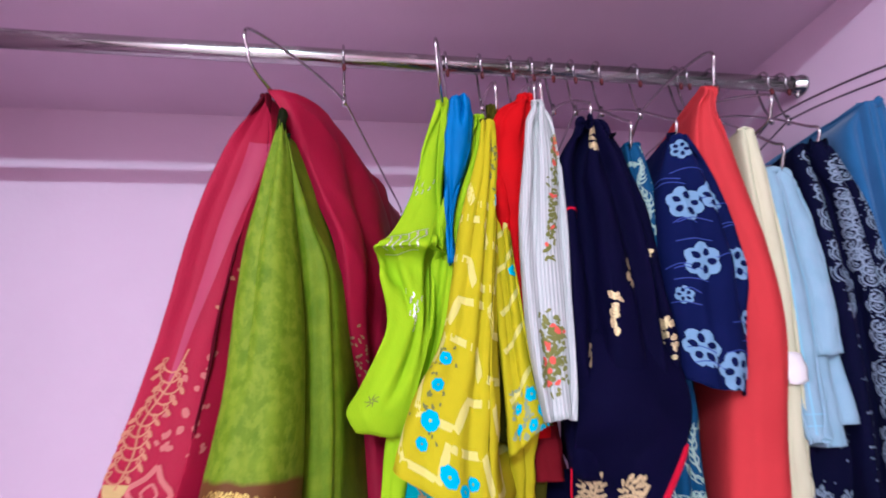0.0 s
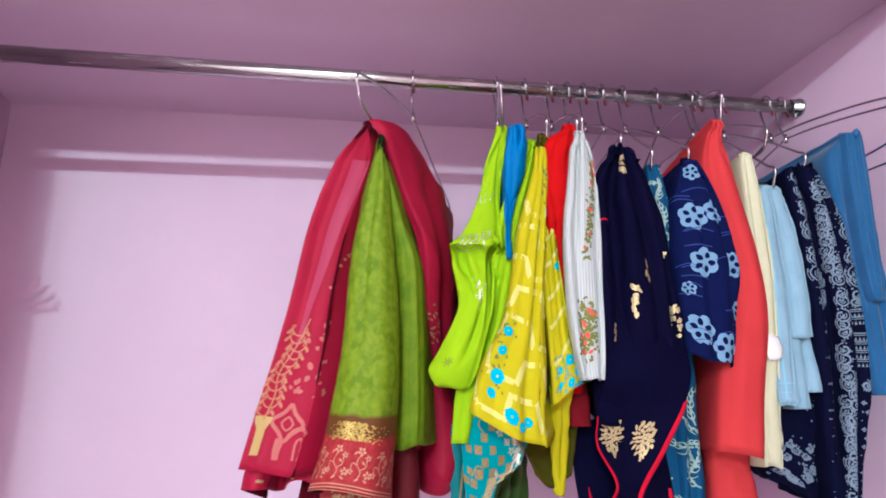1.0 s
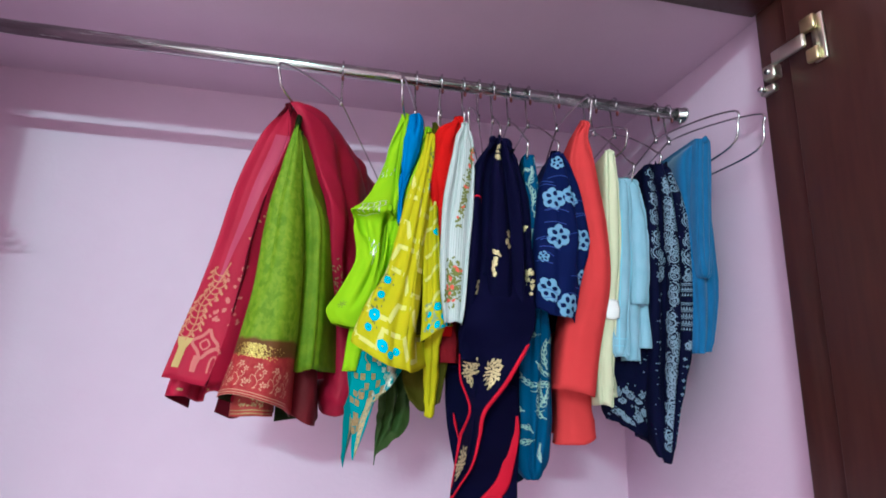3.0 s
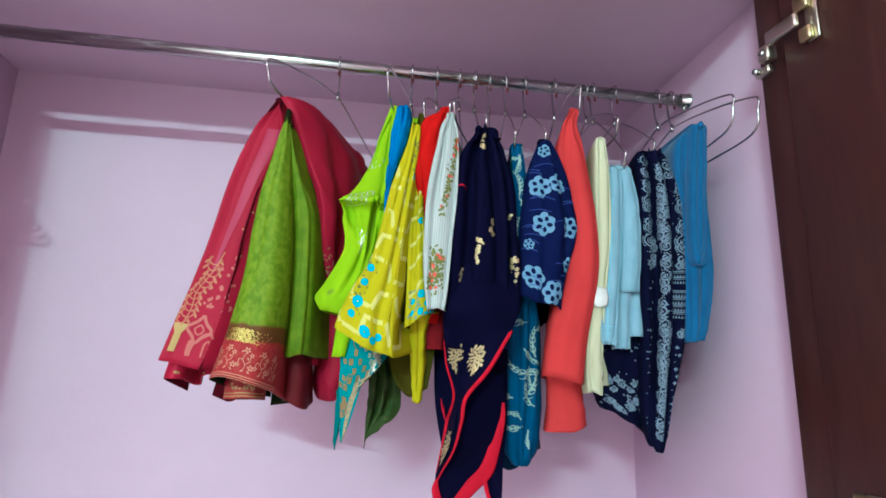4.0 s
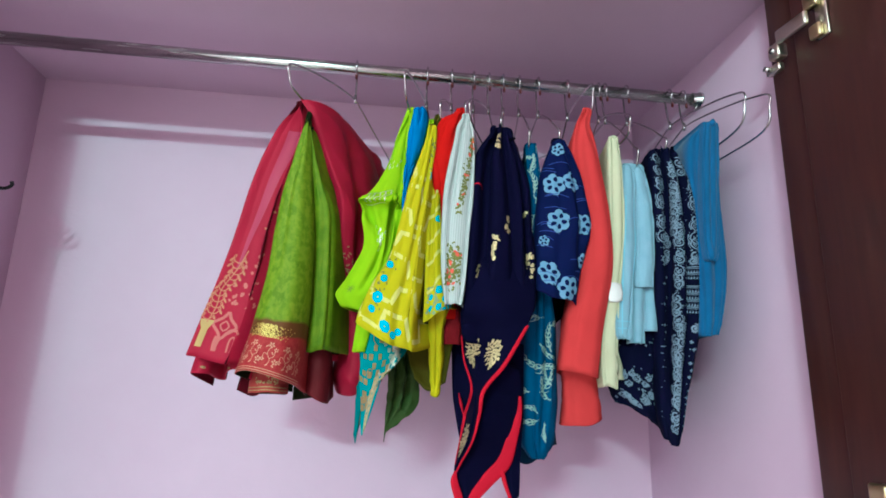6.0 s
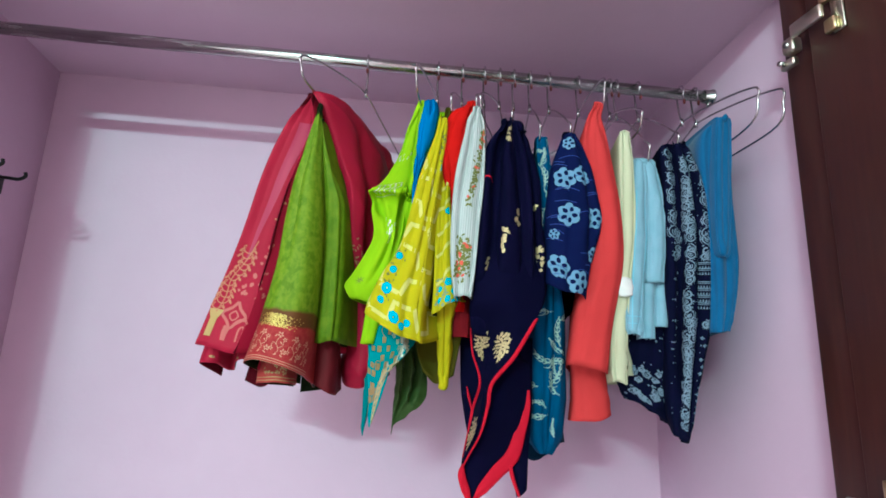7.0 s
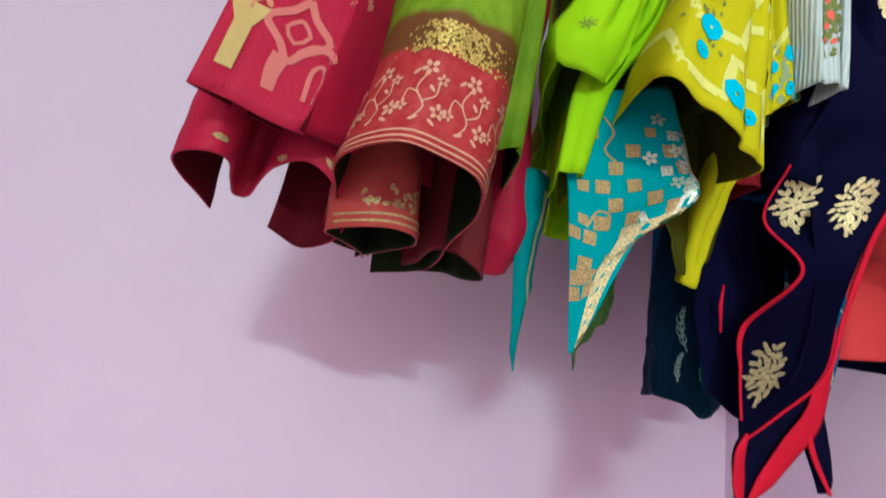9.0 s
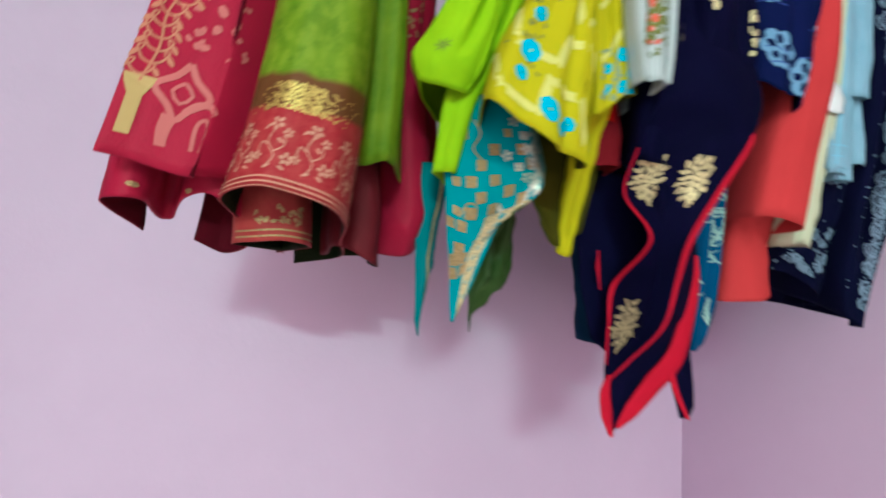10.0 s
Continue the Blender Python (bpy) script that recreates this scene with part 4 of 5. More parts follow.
p.mesh("sprig_print", cloth_mat("grey_green_sprig", (0.30, 0.34, 0.22), (0.20, 0.27, 0.12), 0.8, 0.0, 900, 200, 1.0), tunic)
for i, (x, z) in enumerate(((0.214, 1.487), (0.204, 1.474), (0.203, 1.459), (0.222, 1.474), (0.230, 1.462), (0.213, 1.462), (0.224, 1.454), (0.207, 1.648), (0.212, 1.586))):
    p = Print(side, 0.0015)
    p.flower(*side.near(x, z), random.uniform(0.0036, 0.0056), 6, i * 0.7, 0.5)
    p.mesh("flower", TURQ, tunic, "turquoise printed flower", "")
for i, (x, z) in enumerate(((0.142, 1.432), (0.132, 1.470), (0.152, 1.418), (0.140, 1.498), (0.196, 1.64), (0.160, 1.425), (0.126, 1.456), (0.146, 1.512))):
    s0, t0 = yellow.near(x, z)
    p = Print(yellow, 0.0014)
    p.flower(s0, t0, 0.0075 if i < 2 else 0.0048, 7, i * 0.7, 0.5)
    p.mesh("flower", TURQ, tunic, "turquoise printed flower", "")
p = Print(yellow, 0.0011)
random.seed(21)
for i in range(60):
    x, z = random.choice(((0.142, 1.515), (0.134, 1.480), (0.128, 1.462), (0.200, 1.69), (0.199, 1.66)))
    s0, t0 = yellow.near(x, z)
    p.blob(s0, t0, random.gauss(0, 0.006), random.gauss(0, 0.009), 0.0018, 0.0011, random.uniform(0, 3), 6, 0.3)
p.mesh("sprig_print", OLIVE, tunic)
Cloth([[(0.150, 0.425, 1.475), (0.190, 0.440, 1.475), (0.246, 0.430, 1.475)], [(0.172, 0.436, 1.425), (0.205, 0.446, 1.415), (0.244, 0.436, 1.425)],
       [(0.190, 0.446, 1.366), (0.211, 0.455, 1.350), (0.236, 0.452, 1.362)]], 24, 24, 0.004, 4, 34, False, (0, -1, 0)).mesh("inside_layer", YELLOWSHADE, tunic, "inside of the yellow cloth, darkened as shade")
tail = Cloth([[(0.236, 0.44, 1.47), (0.226, 0.450, 1.47), (0.208, 0.425, 1.46), (0.200, 0.405, 1.46), (0.210, 0.392, 1.462), (0.221, 0.396, 1.462), (0.231, 0.402, 1.46), (0.238, 0.42, 1.465)], [(0.236, 0.45, 1.42), (0.226, 0.462, 1.42), (0.212, 0.442, 1.415), (0.207, 0.428, 1.415), (0.215, 0.414, 1.418), (0.222, 0.417, 1.42), (0.228, 0.423, 1.425), (0.234, 0.44, 1.43)],
              [(0.234, 0.462, 1.385), (0.226, 0.468, 1.385), (0.216, 0.456, 1.38), (0.213, 0.446, 1.38), (0.218, 0.437, 1.38), (0.225, 0.437, 1.385), (0.232, 0.442, 1.39), (0.236, 0.455, 1.39)], [(0.230, 0.466, 1.350), (0.224, 0.470, 1.349), (0.217, 0.463, 1.346), (0.214, 0.456, 1.344), (0.219, 0.451, 1.341), (0.225, 0.450, 1.341), (0.230, 0.454, 1.345), (0.232, 0.462, 1.350)]], 44, 34, 0.002, 4, 15, False, (0, -1, 0), 0.5, ((0.62, 0.6, 0.0, 0.9, 0.06, 0.008),))
tail.mesh("sleeve_end", YELLOW, tunic, inner=YELLOWSHADE)

# ---- red blouse and grey-white kurta ----
redtop = thing("blouse", "plain bright red cotton blouse", "blouse", "clothes on the rod")
hanger(0.288, (0.246, 0.372, 1.766), bar=0.03)
drape([(1.756, 0.234, 0.250, 0.382), (1.740, 0.219, 0.249, 0.377), (1.716, 0.205, 0.246, 0.374), (1.683, 0.198, 0.238, 0.373), (1.649, 0.206, 0.230, 0.378), (1.600, 0.213, 0.226, 0.395), (1.45, 0.21, 0.25, 0.42)], 0.27, 0.66, 16, 0.0035, 8, crumple=1.0, creases=((0.46, 0.55, 0.02, 0.35, 0.03, 0.006), (0.58, 0.56, 0.1, 0.6, 0.03, 0.004))).mesh("body", RED, redtop)
drape([(1.50, 0.235, 0.255, 0.43), (1.45, 0.225, 0.262, 0.42), (1.415, 0.228, 0.262, 0.42)], 0.275, 0.60, 17, 0.004, 6).mesh("lower_edge", MAROON, redtop, "dark red lower edge")

kurta = thing("kurta", "grey-white pleated cotton kurta with an embroidered floral border", "kurta", "clothes on the rod")
hanger(0.316, (0.252, 0.370, 1.768), bar=0.03)
white = drape([(1.740, 0.242, 0.254, 0.368), (1.715, 0.235, 0.260, 0.366), (1.676, 0.228, 0.263, 0.364), (1.619, 0.219, 0.262, 0.364), (1.562, 0.217, 0.257, 0.363), (1.508, 0.218, 0.252, 0.362), (1.463, 0.222, 0.246, 0.362)],
              0.29, 0.68, 18, 0.002, 12, hem=(0.01, 0, 0, 0.002, 0, 0, 0), round_front=0.014, creases=((0.42, 0.40, 0.05, 0.7, 0.025, 0.004),))
k = Mat("pleated_grey_white_cotton", 0.85)
uv = k.coords("UV")
pleat = k.wave(k.scaled(uv, 95.0, 0.0), 1.0, 0.6)
k.bump(pleat, 0.45, 0.0012)
# grooves between the pleats are darkened in the colour, as shade
white.mesh("body", k.done(k.mix(k.ramp(pleat, 0.2, 0.6), (0.43, 0.46, 0.46), k.mix(k.noise(uv, 20), (0.54, 0.56, 0.55), (0.49, 0.51, 0.51)))), kurta)
random.seed(31)
spots = [((0.256, 1.705), (0.243, 1.62), 0.0045, 60), ((0.243, 1.62), (0.236, 1.59), 0.003, 16), ((0.232, 1.545), (0.228, 1.488), 0.010, 90)]
for material, name, share, size in ((OLIVE, "leaf_embroidery", 1.7, 0.0024), (CORALTHREAD, "flower_embroidery", 0.16, 0.0032)):
    p = Print(white, 0.0011 if material == OLIVE else 0.0014)
    for a, b, spread, count in spots:
        for i in range(int(count * share)):
            q = random.random()
            s0, t0 = white.near(a[0] + (b[0] - a[0]) * q, a[1] + (b[1] - a[1]) * q)
            p.blob(s0, t0, random.gauss(0, spread * 0.6), random.gauss(0, 0.003), size * random.uniform(0.6, 1.2), size * random.uniform(0.4, 0.8), random.uniform(0, 3), 7, 0.3)
    p.mesh(name, material, kurta)

# ---- navy dress with gold blossoms and scarlet edging ----
dress = thing("dress", "navy cotton dress with gold blossom print and scarlet edging", "dress", "clothes on the rod")
hanger(0.342, (0.299, 0.372, 1.748), bar=0.03)
navy = drape([(1.726, 0.285, 0.313, 0.372), (1.683, 0.267, 0.329, 0.370), (1.633, 0.262, 0.340, 0.368), (1.568, 0.257, 0.349, 0.366), (1.506, 0.251, 0.353, 0.368), (1.462, 0.249, 0.353, 0.376), (1.424, 0.254, 0.336, 0.398)],
             0.342, 0.68, 19, 0.004, 11, creases=((0.41, 0.39, 0.0, 0.80, 0.026, 0.014), (0.52, 0.56, 0.0, 0.95, 0.024, 0.008), (0.61, 0.64, 0.05, 0.85, 0.024, 0.013)), hem=(0.02, 0.01, 0.0, -0.008, -0.010, -0.006, 0.02, 0.03, 0.03))
navy.mesh("body", NAVY, dress)
random.seed(41)


def blossom(p, s0, t0, wide, high, count):
    """A loose bunch of gold petals and leaves."""
    for i in range(count):
        a, b = random.uniform(-1, 1), random.uniform(-1, 1)
        if a * a + b * b < 1.15:
            p.blob(s0, t0, a * wide, b * high, random.uniform(0.0022, 0.0048), random.uniform(0.0016, 0.0030), random.uniform(0, 3.1), 8, 0.25)


for x, z, w, h, n in ((0.291, 1.702, 0.005, 0.014, 12), (0.308, 1.706, 0.005, 0.010, 9), (0.306, 1.58, 0.004, 0.014, 9), (0.289, 1.542, 0.005, 0.016, 12), (0.270, 1.509, 0.004, 0.010, 7), (0.338, 1.52, 0.008, 0.018, 22), (0.333, 1.60, 0.003, 0.008, 4)):
    p = Print(navy)
    blossom(p, *navy.near(x, z), w, h, n)
    p.mesh("gold_blossom", GOLD, dress, "gold printed blossom", "")
p = Print(navy, 0.0012)
p.strip(*navy.near(0.268, 1.638), [(-0.012, 0.004), (-0.004, 0.0), (0.004, 0.001), (0.011, 0.005)], 0.0022)
p.mesh("piping", SCARLET, dress, "scarlet piping")
flap = Cloth([[(0.256, 0.396, 1.535), (0.280, 0.376, 1.535), (0.310, 0.374, 1.535), (0.350, 0.388, 1.535)],
              [(0.248, 0.372, 1.470), (0.275, 0.358, 1.470), (0.305, 0.356, 1.470), (0.346, 0.368, 1.470)],
              [(0.250, 0.400, 1.430), (0.268, 0.392, 1.430), (0.294, 0.370, 1.430), (0.328, 0.366, 1.430)],
              [(0.258, 0.426, 1.394), (0.268, 0.410, 1.392), (0.288, 0.386, 1.391), (0.307, 0.378, 1.390)],
              [(0.264, 0.404, 1.357), (0.269, 0.392, 1.356), (0.273, 0.382, 1.356), (0.276, 0.376, 1.356)],
              [(0.264, 0.444, 1.317), (0.267, 0.420, 1.319), (0.270, 0.400, 1.322), (0.272, 0.384, 1.324)],
              [(0.257, 0.442, 1.285), (0.260, 0.425, 1.286), (0.263, 0.406, 1.288), (0.264, 0.390, 1.289)],
              [(0.250, 0.436, 1.258), (0.251, 0.429, 1.258), (0.253, 0.422, 1.259), (0.254, 0.415, 1.260)],
              [(0.248, 0.434, 1.243), (0.249, 0.432, 1.243), (0.250, 0.431, 1.244), (0.251, 0.430, 1.244)]], 40, 72, 0.0018, 4, 20, False, (0, -1, 0))
flap.mesh("hem_panel", NAVY, dress)
for s0, t0, wide, high in ((0.32, 0.330, 0.0125, 0.0195), (0.66, 0.335, 0.0115, 0.0195), (0.36, 0.742, 0.0115, 0.0210)):
    p = Print(flap, 0.0012)
    for i in range(34):
        a, q = i * 2.39996, math.sqrt((i + 0.4) / 34)
        x, y = q * wide * math.cos(a), q * high * math.sin(a)
        p.blob(s0, t0, x, y, random.uniform(0.0030, 0.0042), random.uniform(0.0014, 0.0022), math.atan2(y, x) + random.uniform(-0.7, 0.7), 8, 0.3)
    p.strip(s0, t0, [(0.001, high * 1.25), (0.0, 0.0), (-0.001, -high * 0.5)], (0.0024, 0.0010))
    p.mesh("gold_blossom", GOLD, dress, "gold printed blossom", "")
lower = Cloth([[(0.268, 0.398, 1.400), (0.300, 0.404, 1.395), (0.340, 0.430, 1.385)],
               [(0.270, 0.394, 1.356), (0.302, 0.408, 1.350), (0.345, 0.432, 1.340)],
               [(0.266, 0.398, 1.322), (0.298, 0.410, 1.316), (0.340, 0.432, 1.306)],
               [(0.260, 0.404, 1.289), (0.288, 0.416, 1.287), (0.328, 0.433, 1.278)],
               [(0.251, 0.424, 1.258), (0.276, 0.428, 1.260), (0.314, 0.436, 1.254)],
               [(0.250, 0.438, 1.235), (0.270, 0.435, 1.236), (0.300, 0.438, 1.232)],
               [(0.256, 0.444, 1.212), (0.266, 0.440, 1.212), (0.284, 0.441, 1.212)],
               [(0.262, 0.446, 1.193), (0.264, 0.445, 1.194), (0.266, 0.444, 1.195)]], 30, 48, 0.002, 4, 47, False, (0, -1, 0))
lower.mesh("hem_panel", NAVY, dress)


def ribbon(path, wide, name="edging", label="scarlet edging", lift=0.003):
    """A sewn edging along a line: wide gives the half widths at its ends and middle."""
    pts = catmull(path, 60)
    step = np.gradient(pts, axis=0)
    rows = []
    for i, q in enumerate(pts):
        d = np.array((step[i][2], 0.0, -step[i][0]))
        d = d / (np.linalg.norm(d) + 1e-9) * np.interp(i / 59, np.linspace(0, 1, len(wide)), wide)
        rows.append([q - d - (0, lift * 0.6, 0), q - (0, lift, 0), q + d - (0, lift * 0.6, 0)])
    c = Cloth(rows, 7, 90, 0.0, 4, 42, False, (0, -1, 0))
    return c.mesh(name, SCARLET, dress, label, 0.0016)


ribbon([(0.334, 0.368, 1.440), (0.326, 0.367, 1.427), (0.305, 0.378, 1.388), (0.276, 0.374, 1.354), (0.272, 0.382, 1.324), (0.264, 0.388, 1.289), (0.254, 0.413, 1.260), (0.249, 0.430, 1.243)], (0.0020, 0.0028, 0.0026, 0.0014, 0.0013))
ribbon([(0.249, 0.430, 1.246), (0.248, 0.434, 1.232), (0.255, 0.440, 1.212), (0.263, 0.444, 1.192)], (0.0018, 0.0052, 0.0060, 0.0020))
ribbon([(0.250, 0.402, 1.426), (0.258, 0.426, 1.394), (0.265, 0.403, 1.356), (0.265, 0.444, 1.318), (0.257, 0.442, 1.286), (0.249, 0.435, 1.254)], (0.0010, 0.0014, 0.0018, 0.0042, 0.0014, 0.0010))
ribbon([(0.256, 0.456, 1.348), (0.260, 0.461, 1.334), (0.266, 0.466, 1.314)], (0.0006, 0.0022, 0.0008))
ribbon([(0.339, 0.428, 1.346), (0.337, 0.426, 1.322), (0.327, 0.426, 1.290), (0.316, 0.428, 1.258), (0.296, 0.432, 1.236), (0.278, 0.437, 1.214), (0.267, 0.442, 1.199)], (0.0020, 0.004, 0.008, 0.010, 0.0095, 0.0075, 0.002), "edging", "scarlet turned-back edge")
flap2 = Cloth([[(0.306, 0.45, 1.42), (0.330, 0.44, 1.42), (0.352, 0.45, 1.42)], [(0.318, 0.444, 1.34), (0.334, 0.436, 1.34), (0.348, 0.442, 1.34)],
               [(0.314, 0.438, 1.27), (0.328, 0.431, 1.27), (0.343, 0.434, 1.28)], [(0.323, 0.428, 1.206), (0.328, 0.424, 1.208), (0.336, 0.427, 1.215)]], 20, 30, 0.004, 4, 21, False, (0, -1, 0))
flap2.mesh("hem_panel", NAVY, dress)
ribbon([(0.312, 0.430, 1.262), (0.316, 0.428, 1.234), (0.325, 0.422, 1.207)], (0.003, 0.0030, 0.0018))
underflap = Cloth([[(0.246, 0.47, 1.42), (0.29, 0.46, 1.42), (0.34, 0.46, 1.42)], [(0.250, 0.472, 1.34), (0.29, 0.462, 1.34), (0.335, 0.46, 1.35)], [(0.262, 0.468, 1.27), (0.29, 0.458, 1.25), (0.325, 0.455, 1.26)]], 20, 26, 0.004, 4, 22, False, (0, -1, 0))
underflap.mesh("underside", NAVY, dress)

# ---- petrol-blue floral tunic ----
floral = thing("tunic", "petrol blue cotton tunic with pale leaf print", "tunic", "clothes on the rod")
hanger(0.372, (0.345, 0.385, 1.738), bar=0.03)
teal = drape([(1.716, 0.343, 0.362, 0.395), (1.637, 0.347, 0.369, 0.394), (1.579, 0.348, 0.372, 0.396), (1.510, 0.352, 0.384, 0.415), (1.422, 0.352, 0.402, 0.445), (1.341, 0.350, 0.403, 0.452), (1.282, 0.351, 0.397, 0.458), (1.256, 0.364, 0.388, 0.465)],
             0.378, 0.66, 23, 0.004, 9, hem=(0.02, 0.01, 0, 0, 0.0, 0, 0.02, 0.02), creases=((0.56, 0.52, 0.45, 0.95, 0.025, 0.007), (0.42, 0.44, 0.5, 1.0, 0.025, 0.005)))
teal.mesh("body", TEAL, floral)
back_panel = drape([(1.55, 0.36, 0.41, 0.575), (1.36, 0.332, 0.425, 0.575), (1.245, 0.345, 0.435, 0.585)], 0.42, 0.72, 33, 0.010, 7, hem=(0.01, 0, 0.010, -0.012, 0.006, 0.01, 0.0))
# darker copy of the petrol cloth: this panel's shade is in its colour
back_panel.mesh("back_panel", TEALSHADE, floral, "inner side of the cloth, darkened as shade")


def leaves(p, s0, t0, size, turn):
    """A curved frond with narrow leaves on both sides."""
    bend = random.choice((-1, 1)) * random.uniform(0.3, 0.8)
    x, y, a = 0.0, 0.0, turn
    spine = [(x, y)]
    for i in range(6):
        x, y = x + math.sin(a) * size * 0.33, y - math.cos(a) * size * 0.33
        spine.append((x, y))
        for d in (-1, 1):
            g = a + d * random.uniform(0.5, 0.9)
            q = size * (0.62 - 0.06 * i) * random.uniform(0.8, 1.2)
            p.strip(s0, t0, [(x, y), (x + math.sin(g) * q * 0.5, y - math.cos(g) * q * 0.5), (x + math.sin(g - d * 0.5) * q, y - math.cos(g - d * 0.5) * q)], (0.0024, 0.0005), 3)
        a += bend * 0.3
    p.strip(s0, t0, spine, (0.0022, 0.0008), 2)


p = Print(teal)
random.seed(51)
for x, z, sz in ((0.352, 1.69, 0.012), (0.347, 1.665, 0.016), (0.362, 1.655, 0.026), (0.355, 1.62, 0.024), (0.360, 1.585, 0.02), (0.358, 1.545, 0.018), (0.378, 1.462, 0.026), (0.370, 1.425, 0.022), (0.362, 1.385, 0.020), (0.386, 1.385, 0.030), (0.372, 1.35, 0.026), (0.392, 1.335, 0.022), (0.378, 1.310, 0.022), (0.366, 1.32, 0.018), (0.384, 1.282, 0.014), (0.358, 1.70, 0.018), (0.352, 1.64, 0.02), (0.356, 1.60, 0.02), (0.364, 1.565, 0.018), (0.366, 1.50, 0.022), (0.386, 1.44, 0.026), (0.392, 1.41, 0.024), (0.358, 1.35, 0.018), (0.395, 1.36, 0.02)):
    leaves(p, *teal.near(x, z), sz * 0.85, random.uniform(-2.6, 2.6))
p.mesh("leaf_print", LEAFPRINT, floral, "pale leaf print")
p = Print(back_panel)
for x, z, sz in ((0.36, 1.30, 0.02), (0.38, 1.27, 0.02), (0.41, 1.30, 0.02), (0.37, 1.34, 0.02), (0.355, 1.27, 0.014)):
    leaves(p, *back_panel.near(x, z), sz, random.uniform(-1.2, 1.2))
p.mesh("leaf_print", LEAFPRINT, floral)

# ---- indigo flower-print shirt ----
shirt = thing("shirt", "indigo cotton shirt with large pale blue flowers", "shirt", "clothes on the rod")
hanger(0.408, (0.389, 0.378, 1.738), bar=0.03)
indigo = drape([(1.716, 0.374, 0.400, 0.374), (1.667, 0.361, 0.422, 0.372), (1.624, 0.358, 0.434, 0.370), (1.591, 0.356, 0.440, 0.370), (1.550, 0.354, 0.430, 0.370), (1.510, 0.355, 0.418, 0.370), (1.478, 0.356, 0.414, 0.372)],
               0.415, 0.68, 24, 0.003, 8, creases=((0.56, 0.60, 0.0, 0.8, 0.025, 0.007), (0.44, 0.46, 0.3, 1.1, 0.03, 0.003)), hem=(0.01, 0.01, 0.015, 0.0, 0.0, -0.006, -0.01, 0.0), round_front=0.034)
# darker navy inside paints the shade within the open hem
indigo.mesh("body", INDIGO, shirt, inner=NAVY)
random.seed(61)
w = Print(indigo, 0.0008)
for x, z, r in ((0.376, 1.642, 0.0165), (0.380, 1.587, 0.0165), (0.418, 1.588, 0.0155), (0.404, 1.650, 0.015), (0.365, 1.513, 0.0165), (0.394, 1.494, 0.0165), (0.383, 1.698, 0.010), (0.420, 1.535, 0.012), (0.36, 1.56, 0.008)):
    p, q = Print(indigo), Print(indigo, 0.0016)
    s0, t0 = indigo.near(x, z)
    p.flower(s0, t0, r, 6, x * 40)
    p.blob(s0, t0, 0, 0, r * 0.5, r * 0.5)
    for i in range(5):
        a = x * 30 + i * 1.257
        q.blob(s0, t0, r * 0.50 * math.cos(a), r * 0.50 * math.sin(a), r * 0.25, r * 0.19, a, 8, 0.15)
    bloom = p.mesh("flower", SKY, shirt, "pale blue printed flower", "")
    q.mesh("flower_eye", INDIGO, bloom)
for i in range(26):
    s0, t0 = indigo.near(random.uniform(0.355, 0.43), random.uniform(1.49, 1.69))
    a = random.uniform(0.008, 0.018)
    w.strip(s0, t0, [(-a, 0.002), (0, random.uniform(-0.003, 0.001)), (a, 0.003)], 0.0009)
w.mesh("brush_line_print", cloth_mat("faded_indigo_line", (0.05, 0.08, 0.30), (0.03, 0.05, 0.22)), shirt)

# ---- coral trousers ----
coral = thing("trousers", "plain coral cotton trousers folded over a hanger", "trousers", "clothes on the rod")
hanger(0.463, (0.442, 0.372, 1.812), bar=0.045)
drape([(1.770, 0.426, 0.440, 0.374), (1.745, 0.418, 0.441, 0.378), (1.700, 0.410, 0.456, 0.381), (1.639, 0.416, 0.467, 0.382), (1.580, 0.423, 0.471, 0.383), (1.522, 0.418, 0.470, 0.386), (1.450, 0.401, 0.460, 0.392), (1.378, 0.392, 0.452, 0.400)],
      0.470, 0.68, 25, 0.0028, 5, creases=((0.47, 0.58, 0.04, 0.42, 0.03, 0.008), (0.42, 0.44, 0.35, 0.8, 0.045, 0.004)), hem=(0.0, 0, 0.006, 0.0, -0.006, -0.004, 0.0), round_front=0.036).mesh("front_leg", CORAL, coral)
drape([(1.50, 0.415, 0.448, 0.42), (1.42, 0.400, 0.452, 0.412), (1.36, 0.415, 0.474, 0.448), (1.306, 0.418, 0.482, 0.455)], 0.475, 0.66, 26, 0.005, 7, hem=(0.01, 0.0, -0.002, 0.0, 0.01, 0.006, 0.01)).mesh("back_leg", CORAL, coral)

# ---- cream trousers ----
cream = thing("trousers", "plain cream cotton trousers folded over a hanger", "trousers", "clothes on the rod")
hanger(0.523, (0.500, 0.375, 1.769), bar=0.03)
drape([(1.735, 0.474, 0.490, 0.392), (1.673, 0.473, 0.496, 0.394), (1.586, 0.470, 0.495, 0.395), (1.494, 0.460, 0.484, 0.396), (1.413, 0.456, 0.484, 0.410), (1.358, 0.464, 0.488, 0.425)], 0.515, 0.67, 27, 0.0035, 7, hem=(0, 0, 0.004, 0, 0.004, 0)).mesh("front_leg", CREAM, cream)
drape([(1.50, 0.476, 0.498, 0.44), (1.42, 0.480, 0.506, 0.445), (1.372, 0.486, 0.510, 0.45)], 0.52, 0.64, 48, 0.004, 7).mesh("back_leg", CREAM, cream)

